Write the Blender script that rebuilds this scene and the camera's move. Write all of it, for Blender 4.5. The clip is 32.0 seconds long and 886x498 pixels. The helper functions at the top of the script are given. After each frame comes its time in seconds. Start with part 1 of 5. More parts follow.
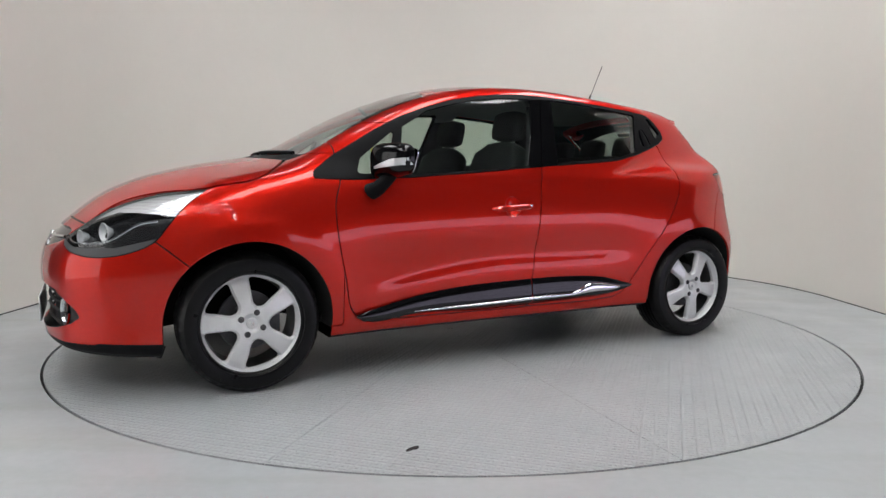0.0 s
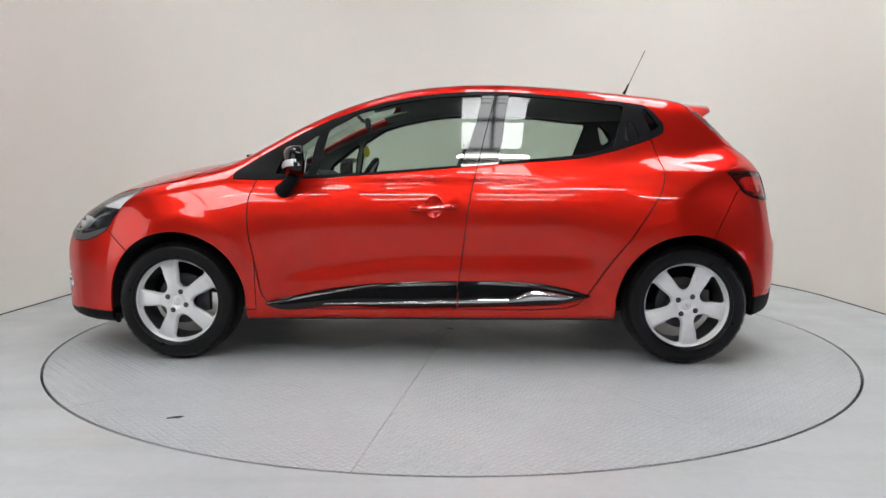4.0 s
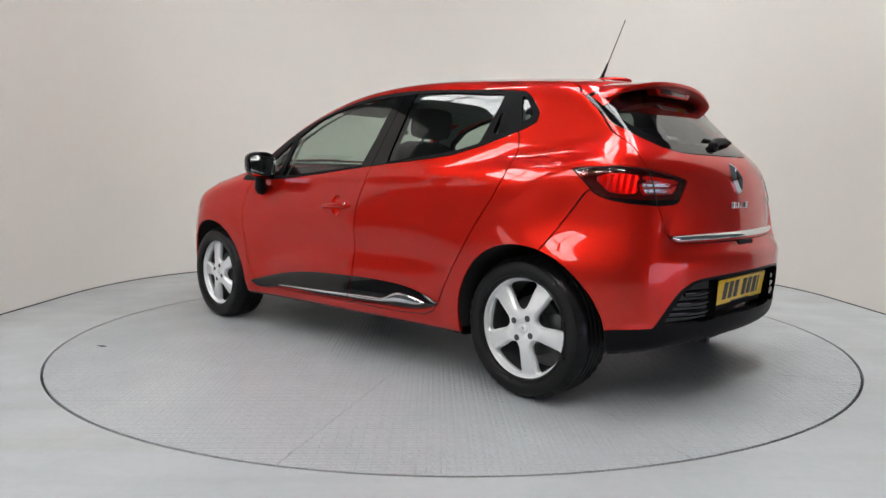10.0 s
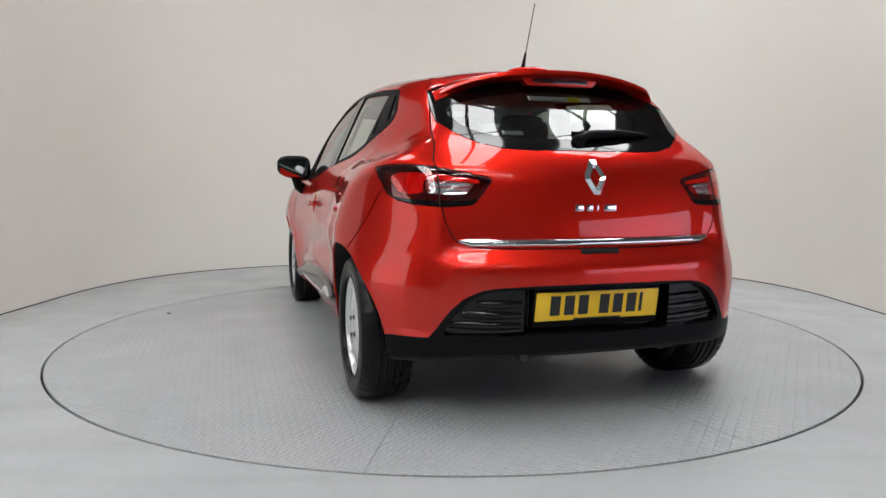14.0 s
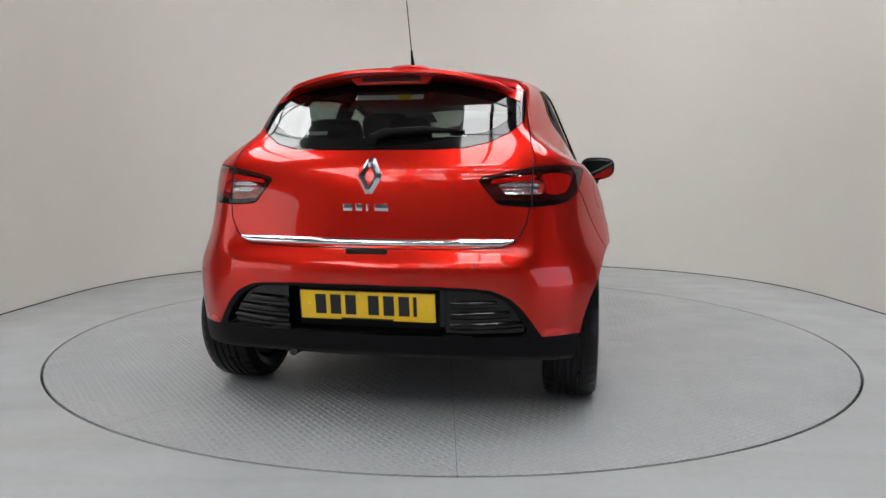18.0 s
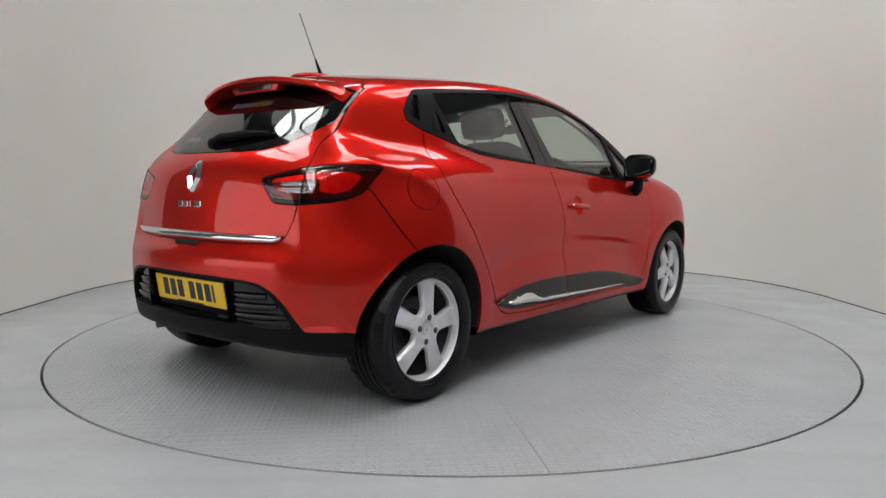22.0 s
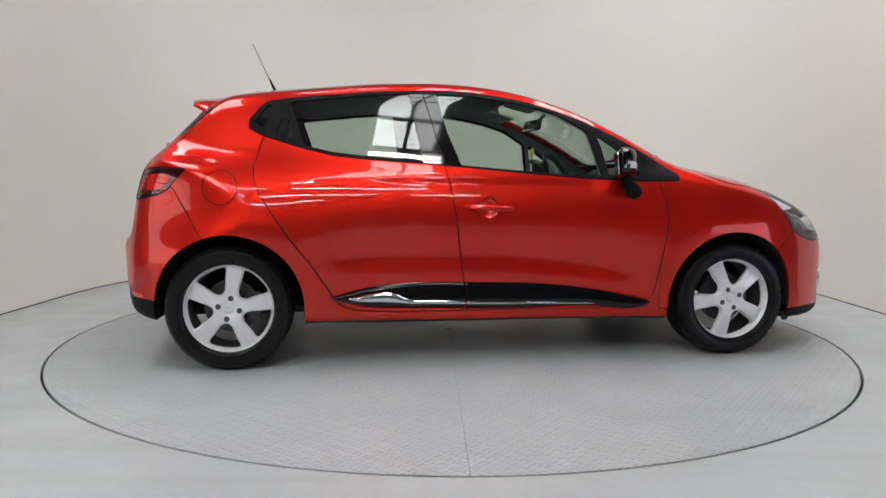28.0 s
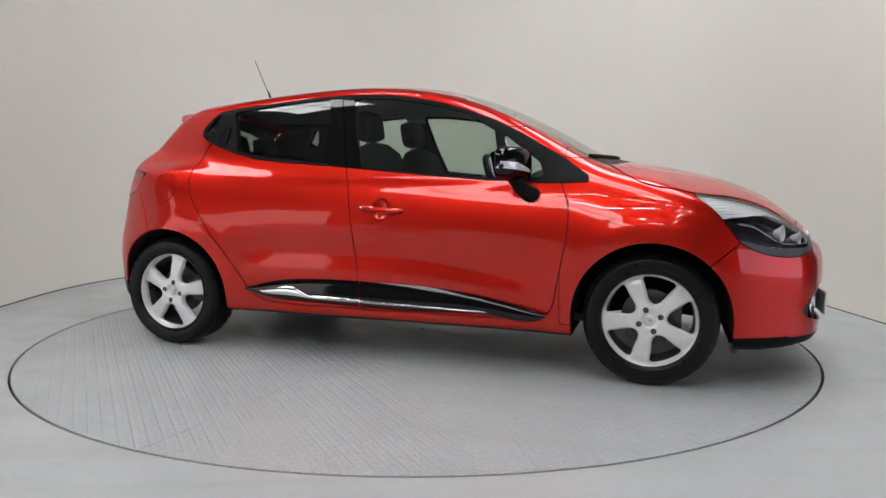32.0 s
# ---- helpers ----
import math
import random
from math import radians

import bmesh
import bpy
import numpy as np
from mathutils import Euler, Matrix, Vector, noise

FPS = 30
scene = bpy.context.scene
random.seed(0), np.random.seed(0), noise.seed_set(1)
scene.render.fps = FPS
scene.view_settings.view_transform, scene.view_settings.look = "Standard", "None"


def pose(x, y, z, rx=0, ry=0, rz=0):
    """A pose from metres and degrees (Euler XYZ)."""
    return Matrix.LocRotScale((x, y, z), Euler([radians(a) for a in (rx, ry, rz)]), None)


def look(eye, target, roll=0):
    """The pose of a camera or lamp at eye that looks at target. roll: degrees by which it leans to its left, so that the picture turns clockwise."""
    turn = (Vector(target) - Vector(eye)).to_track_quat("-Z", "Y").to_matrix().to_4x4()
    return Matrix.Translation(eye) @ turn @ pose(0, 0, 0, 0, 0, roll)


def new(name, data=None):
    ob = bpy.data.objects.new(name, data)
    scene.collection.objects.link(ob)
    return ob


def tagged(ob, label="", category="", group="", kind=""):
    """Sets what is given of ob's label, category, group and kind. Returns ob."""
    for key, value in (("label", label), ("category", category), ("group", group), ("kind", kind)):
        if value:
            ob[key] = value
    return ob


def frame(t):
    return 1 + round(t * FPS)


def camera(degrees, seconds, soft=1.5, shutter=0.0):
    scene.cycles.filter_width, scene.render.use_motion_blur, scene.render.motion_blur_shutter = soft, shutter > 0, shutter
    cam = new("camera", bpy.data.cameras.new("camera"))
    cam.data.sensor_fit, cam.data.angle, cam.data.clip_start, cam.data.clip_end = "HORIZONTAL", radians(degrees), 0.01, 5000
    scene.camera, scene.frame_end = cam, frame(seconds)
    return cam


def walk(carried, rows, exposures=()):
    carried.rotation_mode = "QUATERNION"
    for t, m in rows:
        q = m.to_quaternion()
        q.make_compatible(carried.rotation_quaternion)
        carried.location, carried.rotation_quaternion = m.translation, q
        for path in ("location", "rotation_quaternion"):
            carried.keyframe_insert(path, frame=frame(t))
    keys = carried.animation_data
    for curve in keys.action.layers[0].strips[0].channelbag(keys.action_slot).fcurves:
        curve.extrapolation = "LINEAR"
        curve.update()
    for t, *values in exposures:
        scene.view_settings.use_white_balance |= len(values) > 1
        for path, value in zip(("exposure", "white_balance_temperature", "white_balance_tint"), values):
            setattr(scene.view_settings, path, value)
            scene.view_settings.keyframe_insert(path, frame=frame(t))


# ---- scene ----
# ---- camera ----
EYE = Vector((0.0, -4.3183, 0.9074))
CAM = camera(64.868, 32.0)


def sight(s):
    """Camera pose; s goes from 0 (still) to 1 (after the late swing)."""
    eye = EYE + s * Vector((-0.036, -0.027, 0.020))
    yaw, tilt, roll = radians(-0.590 + 2.721 * s), radians(-5.371 - 0.156 * s), 0.245 + 0.041 * s
    way = Vector((math.sin(yaw) * math.cos(tilt), math.cos(yaw) * math.cos(tilt), math.sin(tilt)))
    return look(eye, eye + way, roll)


SWING = [(0, 0), (10, 0), (20, 0), (28.5, 0), (29.3, 0), (29.5, .18), (29.7, .39), (30.0, .56), (30.3, .58), (30.6, .66),
         (30.8, .69), (31.0, .86), (31.2, .98), (31.5, 1), (32, 1)]
walk(CAM, [(t, sight(s)) for t, s in SWING],
     [(0, -.24), (1, -.16), (3.5, 0), (6, 0), (7, -.08), (11, -.10), (14, -.15), (16.5, -.32), (20, -.38), (23, -.33), (25, -.18), (28, -.16), (30, -.21), (32, -.26)])

# ---- light ----
world = bpy.data.worlds.new("world")
scene.world = world
world.use_nodes = True
sky = world.node_tree.nodes.new("ShaderNodeTexSky")
sky.sky_type, sky.sun_disc, sky.sun_elevation, sky.sun_rotation = "NISHITA", False, radians(40), radians(200)
world.node_tree.links.new(sky.outputs[0], world.node_tree.nodes["Background"].inputs[0])
world.node_tree.nodes["Background"].inputs[1].default_value = 0.08
scene.view_settings.exposure = 0.0


# ---- materials ----
def mat(name, color=(.8, .8, .8), rough=.5, metal=0.0, coat=0.0, bump=0.0, bump_scale=40.0, var=0.0, var_scale=3.0, spec=.5,
        rough_var=0.0, emit=None, strength=0.0, flake=0.0, detail=4.0):
    m = bpy.data.materials.new(name)
    m.use_nodes = True
    nt, N = m.node_tree, m.node_tree.nodes
    b = N["Principled BSDF"]
    b.inputs["Base Color"].default_value = (*color, 1)
    b.inputs["Roughness"].default_value = rough
    b.inputs["Metallic"].default_value = metal
    b.inputs["Coat Weight"].default_value = coat
    b.inputs["Coat Roughness"].default_value = 0.015
    b.inputs["Specular IOR Level"].default_value = spec
    co = N.new("ShaderNodeTexCoord")

    def noise_tex(scale):
        n = N.new("ShaderNodeTexNoise")
        n.inputs["Scale"].default_value, n.inputs["Detail"].default_value = scale, detail
        nt.links.new(co.outputs["Object"], n.inputs["Vector"])
        return n
    if var:
        a, c = noise_tex(var_scale), noise_tex(var_scale * 11)
        mix = N.new("ShaderNodeMath")
        mix.operation = "MULTIPLY_ADD"
        nt.links.new(c.outputs[0], mix.inputs[0])
        mix.inputs[1].default_value = 0.45
        nt.links.new(a.outputs[0], mix.inputs[2])
        rp = N.new("ShaderNodeMapRange")
        rp.inputs[1].default_value, rp.inputs[2].default_value = 0.4, 1.05
        rp.inputs[3].default_value, rp.inputs[4].default_value = 1 - var, 1 + var
        nt.links.new(mix.outputs[0], rp.inputs[0])
        mul = N.new("ShaderNodeMix")
        mul.data_type, mul.blend_type = "RGBA", "MULTIPLY"
        mul.inputs[0].default_value = 1
        mul.inputs[6].default_value = (*color, 1)
        nt.links.new(rp.outputs[0], mul.inputs[7])
        nt.links.new(mul.outputs[2], b.inputs["Base Color"])
    if rough_var:
        a = noise_tex(var_scale * 2.3)
        rp = N.new("ShaderNodeMapRange")
        rp.inputs[1].default_value, rp.inputs[2].default_value = .3, .7
        rp.inputs[3].default_value, rp.inputs[4].default_value = max(0, rough - rough_var), rough + rough_var
        nt.links.new(a.outputs[0], rp.inputs[0])
        nt.links.new(rp.outputs[0], b.inputs["Roughness"])
    if bump:
        a = noise_tex(bump_scale)
        bp = N.new("ShaderNodeBump")
        bp.inputs["Strength"].default_value, bp.inputs["Distance"].default_value = bump, .002
        nt.links.new(a.outputs[0], bp.inputs["Height"])
        nt.links.new(bp.outputs[0], b.inputs["Normal"])
    if emit:
        b.inputs["Emission Color"].default_value = (*emit, 1)
        b.inputs["Emission Strength"].default_value = strength
    return m


def glass_mat(name, tint, gloss=.95):
    """Thin pane: tinted see-through sheet with a mirror-like skin by Fresnel."""
    m = bpy.data.materials.new(name)
    m.use_nodes = True
    nt, N = m.node_tree, m.node_tree.nodes
    N.remove(N["Principled BSDF"])
    tr, gl, fr, mx, pw, ad = (N.new(k) for k in ("ShaderNodeBsdfTransparent", "ShaderNodeBsdfGlossy", "ShaderNodeLayerWeight", "ShaderNodeMixShader", "ShaderNodeMath", "ShaderNodeMath"))
    tr.inputs[0].default_value = (*tint, 1)
    gl.inputs["Color"].default_value = (gloss, gloss, gloss, 1)
    gl.inputs["Roughness"].default_value = 0.004
    fr.inputs["Blend"].default_value = .5
    pw.operation, ad.operation = "POWER", "MULTIPLY_ADD"
    pw.inputs[1].default_value, ad.inputs[1].default_value, ad.inputs[2].default_value = 4.0, .80, .075
    nt.links.new(fr.outputs["Facing"], pw.inputs[0])
    nt.links.new(pw.outputs[0], ad.inputs[0])
    nt.links.new(ad.outputs[0], mx.inputs[0])
    nt.links.new(tr.outputs[0], mx.inputs[1])
    nt.links.new(gl.outputs[0], mx.inputs[2])
    nt.links.new(mx.outputs[0], N["Material Output"].inputs[0])
    return m


def paint_mat():
    """Metallic red: deep pigment with fine flake under clear lacquer."""
    m = mat("red_metallic_paint", (.58, .010, .006), .36, .74, 1.0, spec=.1)
    m.node_tree.nodes["Principled BSDF"].inputs["Specular Tint"].default_value = (.85, .06, .045, 1)
    nt, N = m.node_tree, m.node_tree.nodes
    b = N["Principled BSDF"]
    b.inputs["Coat IOR"].default_value = 1.47
    b.inputs["Coat Roughness"].default_value = .006
    co = N.new("ShaderNodeTexCoord")
    vo = N.new("ShaderNodeTexVoronoi")
    vo.inputs["Scale"].default_value = 900
    nt.links.new(co.outputs["Object"], vo.inputs["Vector"])
    mul = N.new("ShaderNodeMix")
    mul.data_type = "RGBA"
    mul.inputs[6].default_value, mul.inputs[7].default_value = (.49, .009, .004, 1), (.71, .021, .010, 1)
    sep = N.new("ShaderNodeSeparateColor")
    nt.links.new(vo.outputs["Color"], sep.inputs[0])
    nt.links.new(sep.outputs[0], mul.inputs[0])
    nt.links.new(mul.outputs[2], b.inputs["Base Color"])
    big = N.new("ShaderNodeTexNoise")
    big.inputs["Scale"].default_value = 6
    nt.links.new(co.outputs["Object"], big.inputs["Vector"])
    rp = N.new("ShaderNodeMapRange")
    rp.inputs[3].default_value, rp.inputs[4].default_value = .33, .40
    nt.links.new(big.outputs[0], rp.inputs[0])
    nt.links.new(rp.outputs[0], b.inputs["Roughness"])
    return m


RED = paint_mat()
GLOSS_BLACK = mat("gloss_black_plastic", (.003, .003, .0035), .05, 0, 0, spec=.42)
SATIN_BLACK = mat("satin_black_plastic", (.007, .007, .008), .5, spec=.08, bump=.15, bump_scale=600, var=.15)
ROUGH_BLACK = mat("grained_black_plastic", (.022, .022, .023), .6, bump=.3, bump_scale=450, var=.2)
SEAM_BLACK = mat("panel_gap_shadow_black", (.006, .003, .003), .8, var=.2)
RUBBER = mat("tyre_rubber", (.006, .006, .0065), .34, spec=.22, bump=.35, bump_scale=120, var=.3, var_scale=6, rough_var=.08)
WELL_BLACK = mat("wheel_well_felt", (.010, .010, .010), .9, bump=.6, bump_scale=80, var=.3)
SILVER = mat("silver_alloy_paint", (.76, .765, .775), .28, .22, .6, var=.05, var_scale=9)
# rim inside: silver darkened in colour for the shade behind the spokes
BARREL = mat("shaded_rim_inside", (.075, .076, .078), .5, .4, var=.3, var_scale=12)
DARK_METAL = mat("dark_brake_metal", (.10, .10, .105), .45, .7, var=.35, var_scale=14)
CHROME = mat("chrome", (.80, .81, .83), .06, 1.0, var=.03)
GLASS = glass_mat("tinted_side_glass", (.68, .77, .71))
DARK_GLASS = glass_mat("rear_tinted_glass", (.32, .36, .34))
CLEAR = glass_mat("clear_lamp_cover", (.93, .94, .95), .6)
INTERIOR = mat("interior_charcoal_plastic", (.016, .016, .018), .65, bump=.3, bump_scale=300, var=.2)
CLOTH = mat("seat_charcoal_cloth", (.020, .020, .023), .9, bump=.6, bump_scale=500, var=.25, var_scale=12)
# ---- geometry helpers ----
def obj(name, me, material, parent=None, label=""):
    ob = new(name, me)
    if material and not me.materials:
        me.materials.append(material)
    ob.parent = parent
    if label:
        tagged(ob, label)
    return ob


def part(name, bm, material, parent, label="", smooth=35):
    """Links a bmesh as one mesh object under a thing or a part."""
    me = bpy.data.meshes.new(name)
    bm.normal_update()
    bm.to_mesh(me)
    bm.free()
    if smooth:
        me.shade_smooth()
        me.set_sharp_from_angle(angle=radians(smooth))
    return obj(name, me, material, parent, label)


def mesh_from(name, verts, faces, normals=None):
    me = bpy.data.meshes.new(name)
    me.from_pydata([tuple(v) for v in verts], [], [tuple(f) for f in faces])
    me.shade_smooth()
    if normals is not None:
        me.normals_split_custom_set_from_vertices([tuple(n) for n in normals])
    return me


def bevel(bm, width, seg=2):
    es = [e for e in bm.edges if len(e.link_faces) == 2 and e.calc_face_angle(0) > .5]
    bmesh.ops.bevel(bm, geom=es, offset=width, segments=seg, affect="EDGES", profile=.6, clamp_overlap=True)


def box(sx, sy, sz, m=None, r=0.0, seg=2):
    bm = bmesh.new()
    bmesh.ops.create_cube(bm, size=1, matrix=(m or Matrix()) @ Matrix.Diagonal((sx, sy, sz, 1)))
    if r:
        bevel(bm, r, seg)
    return bm


def lathe(profile, seg=48, axis="Y", closed=False):
    """Turns a profile of (radius, along) about the axis."""
    bm = bmesh.new()
    rows = []
    for r, a in profile:
        if r < 1e-5:
            rows.append([bm.verts.new((0, a, 0))])
        else:
            rows.append([bm.verts.new((r * math.cos(2 * math.pi * k / seg), a, r * math.sin(2 * math.pi * k / seg))) for k in range(seg)])
    pairs = list(zip(rows, rows[1:])) + ([(rows[-1], rows[0])] if closed else [])
    for p, q in pairs:
        for k in range(seg):
            j = (k + 1) % seg
            f = [p[k % len(p)], p[j % len(p)], q[j % len(q)], q[k % len(q)]]
            u = list(dict.fromkeys(f))
            if len(u) > 2:
                bm.faces.new(u)
    bmesh.ops.recalc_face_normals(bm, faces=bm.faces)
    if axis == "Z":
        bmesh.ops.rotate(bm, verts=bm.verts, matrix=Matrix.Rotation(radians(90), 3, "X"))
    if axis == "X":
        bmesh.ops.rotate(bm, verts=bm.verts, matrix=Matrix.Rotation(radians(-90), 3, "Z"))
    return bm


def tube(points, radius, seg=8, radii=None):
    """A round bar along points."""
    bm = bmesh.new()
    pts = [Vector(p) for p in points]
    rows = []
    up = Vector((0, 0, 1))
    for i, p in enumerate(pts):
        d = (pts[min(i + 1, len(pts) - 1)] - pts[max(i - 1, 0)]).normalized()
        a = d.cross(up)
        a = (a if a.length > .05 else d.cross(Vector((1, 0, 0)))).normalized()
        b = d.cross(a)
        r = float(radii[i] if radii else radius)
        rows.append([bm.verts.new(p + r * (math.cos(2 * math.pi * k / seg) * a + math.sin(2 * math.pi * k / seg) * b)) for k in range(seg)])
    for p, q in zip(rows, rows[1:]):
        for k in range(seg):
            bm.faces.new([p[k], p[(k + 1) % seg], q[(k + 1) % seg], q[k]])
    bm.faces.new(rows[0][::-1])
    bm.faces.new(rows[-1])
    bmesh.ops.recalc_face_normals(bm, faces=bm.faces)
    return bm


def prism(outline, depth, m=None, r=0.0, seg=2):
    """An outline in the local XY plane, raised by depth along local Z."""
    bm = bmesh.new()
    vs = [bm.verts.new((x, y, 0)) for x, y in outline]
    f = bm.faces.new(vs)
    ex = bmesh.ops.extrude_face_region(bm, geom=[f])
    bmesh.ops.translate(bm, verts=[e for e in ex["geom"] if isinstance(e, bmesh.types.BMVert)], vec=(0, 0, depth))
    bmesh.ops.recalc_face_normals(bm, faces=bm.faces)
    if r:
        bevel(bm, r, seg)
    if m is not None:
        bm.transform(m)
    return bm


def spline(*pts):
    """A natural cubic curve through (x, value) points, straight beyond its ends."""
    pts = sorted(pts)
    X, V = np.array([p[0] for p in pts]), np.array([p[1] for p in pts])
    n, hh = len(X), np.diff(X)
    A, r = np.eye(n), np.zeros(n)
    for i in range(1, n - 1):
        A[i, i - 1:i + 2] = hh[i - 1], 2 * (hh[i - 1] + hh[i]), hh[i]
        r[i] = 6 * ((V[i + 1] - V[i]) / hh[i] - (V[i] - V[i - 1]) / hh[i - 1])
    M = np.linalg.solve(A, r)
    s0 = (V[1] - V[0]) / hh[0] - hh[0] * M[1] / 6
    s1 = (V[-1] - V[-2]) / hh[-1] + hh[-1] * M[-2] / 6

    def f(x):
        x = np.asarray(x, float)
        xc = np.clip(x, X[0], X[-1])
        i = np.clip(np.searchsorted(X, xc) - 1, 0, n - 2)
        a, b = (X[i + 1] - xc) / hh[i], (xc - X[i]) / hh[i]
        y = a * V[i] + b * V[i + 1] + ((a ** 3 - a) * M[i] + (b ** 3 - b) * M[i + 1]) * hh[i] ** 2 / 6
        return y + np.where(x < X[0], (x - X[0]) * s0, 0) + np.where(x > X[-1], (x - X[-1]) * s1, 0)
    return f


def smax(a, b, k):
    h = np.maximum(k - np.abs(a - b), 0) / k
    return np.maximum(a, b) + h ** 3 * k / 6


def smin(a, b, k):
    return -smax(-a, -b, k)


def step(a, b, x):
    t = np.clip((x - a) / (b - a), 0, 1)
    return t * t * t * (t * (6 * t - 15) + 10)


def area(pts, round_by=0.0):
    """Signed distance (inside negative) to a closed outline, corners rounded by round_by."""
    P = np.array(pts, float)
    Q = np.roll(P, -1, 0)

    def f(u, w):
        p = np.stack([u, w], -1)[:, None, :]
        e = (Q - P)[None]
        d = p - P[None]
        t = np.clip((d * e).sum(-1) / (e * e).sum(-1), 0, 1)
        dist = np.sqrt(((d - e * t[..., None]) ** 2).sum(-1)).min(1)
        c = ((P[None, :, 1] > p[..., 1]) != (Q[None, :, 1] > p[..., 1])) & (
            p[..., 0] < (Q - P)[None, :, 0] * (p[..., 1] - P[None, :, 1]) / np.where((Q - P)[None, :, 1] == 0, 1e-9, (Q - P)[None, :, 1]) + P[None, :, 0])
        return np.where(c.sum(1) % 2 == 1, -dist, dist) - round_by
    return f


def smooth_outline(pts, n=6, closed=True):
    """Catmull-Rom points through an outline."""
    P = [Vector((*p, 0)) if len(p) == 2 else Vector(p) for p in pts]
    out, k = [], len(P)
    for i in range(k if closed else k - 1):
        if closed:
            a, b, c, d = P[i - 1], P[i], P[(i + 1) % k], P[(i + 2) % k]
        else:
            a, b, c, d = P[max(i - 1, 0)], P[i], P[i + 1], P[min(i + 2, k - 1)]
        for j in range(n):
            t = j / n
            out.append(.5 * (2 * b + (c - a) * t + (2 * a - 5 * b + 4 * c - d) * t * t + (3 * b - a - 3 * c + d) * t ** 3))
    if not closed:
        out.append(P[-1])
    return [tuple(p[:2]) for p in out] if len(pts[0]) == 2 else out


# ---- the car's outer form: x forwards, y to its left, z up ----
HUB, HUB_Z, ARCH = 1.2945, 0.303, 0.358
top_line = spline((2.15, .55), (2.0, .665), (1.9, .75), (1.8, .815), (1.73, .850), (1.58, .909), (1.43, .952), (1.28, .984), (1.13, 1.012), (1.04, 1.038), (.95, 1.077),
                  (.84, 1.137), (.687, 1.217), (.535, 1.287), (.383, 1.343), (.231, 1.385), (.079, 1.413), (-.074, 1.428), (-.227, 1.435),
                  (-.38, 1.434), (-.69, 1.416), (-1.0, 1.387), (-1.31, 1.347), (-1.46, 1.315), (-1.7, 1.25))
crown = spline((2.1, .075), (1.8, .066), (1.5, .048), (1.1, .035), (.7, .036), (.2, .045), (-.5, .05), (-1.2, .055), (-1.6, .06))
half_width = spline((2.1, .80), (1.8, .83), (1.5, .862), (1.2, .872), (.8, .858), (.3, .850), (-.3, .852), (-.9, .868), (-1.3, .893), (-1.6, .880), (-1.95, .84))
tuck = spline((.15, .080), (.22, .050), (.28, .036), (.35, .028), (.42, .019), (.50, .012), (.58, .005), (.65, .0), (.73, .004), (.80, .017), (.87, .037), (.93, .065),
              (.99, .115), (1.05, .185), (1.15, .34))
taper = spline((1.6, .17), (1.2, .085), (1.0, .045), (.7, .012), (.3, .0), (-.3, .0), (-.8, .015), (-1.22, .055), (-1.45, .115), (-1.7, .19))
nose = spline((.10, 2.02), (.16, 2.085), (.23, 2.115), (.32, 2.115), (.43, 2.118), (.53, 2.118), (.61, 2.105), (.69, 2.083), (.8, 2.04), (1.0, 1.87))
tail = spline((.10, -1.78), (.20, -1.86), (.28, -1.892), (.36, -1.907), (.48, -1.916), (.57, -1.918), (.615, -1.910), (.645, -1.888), (.675, -1.870), (.75, -1.860), (.85, -1.848),
              (.93, -1.832), (.985, -1.808), (1.035, -1.765), (1.08, -1.712), (1.15, -1.64), (1.22, -1.572), (1.3, -1.49), (1.45, -1.33))
tail_corner = spline((.10, -1.78), (.20, -1.86), (.28, -1.892), (.36, -1.905), (.48, -1.912), (.57, -1.908), (.66, -1.897), (.75, -1.882), (.85, -1.860), (.93, -1.834),
                     (.985, -1.808), (1.035, -1.765), (1.08, -1.712), (1.15, -1.64), (1.22, -1.572), (1.3, -1.49), (1.45, -1.33))
corner = spline((.1, 1.45), (.45, 1.40), (.58, 1.40), (.66, 1.85), (.75, 2.4), (.85, 2.6), (.97, 2.5), (1.2, 2.6), (1.5, 2.6))
low_line = spline((2.1, .215), (1.95, .200), (1.7, .190), (1.5, .195), (.9, .208), (.2, .215), (-.4, .218), (-.95, .225), (-1.5, .236), (-1.7, .252), (-1.95, .285))


def side_y(x, z):
    flare = 0
    for c, big, lip in ((HUB, 1.0, .004), (-HUB, .5, .008)):
        r = np.hypot(x - c, z - HUB_Z)
        flare = flare + big * (.012 * (1 - step(.34, .66, r)) + lip * (1 - step(.415, .495, r))) * step(.1, .35, z)
    dip = z - .555 + .16 * np.maximum(x, 0) ** 1.5
    scallop = .019 * np.exp(-(dip / np.where(dip > 0, .14, .060)) ** 2) * step(-.98, -.55, x) * (1 - step(.55, .92, x))
    haunch = .005 * np.exp(-((z - .945 - .085 * (-x - .70)) / .032) ** 2) * step(-.62, -.80, x) * step(-1.5, -1.3, x)
    waist = .045 * step(.965, 1.05, z) * step(-1.05, -1.42, x)
    body = half_width(x) - tuck(z) + flare - scallop + haunch - waist
    dz = z - .93
    cabin = .799 + .235 * dz - .665 * np.sqrt(dz * dz + .0004) - .06 * np.maximum(z - 1.15, 0) ** 2 - taper(x)
    return smax(body, cabin, .06)


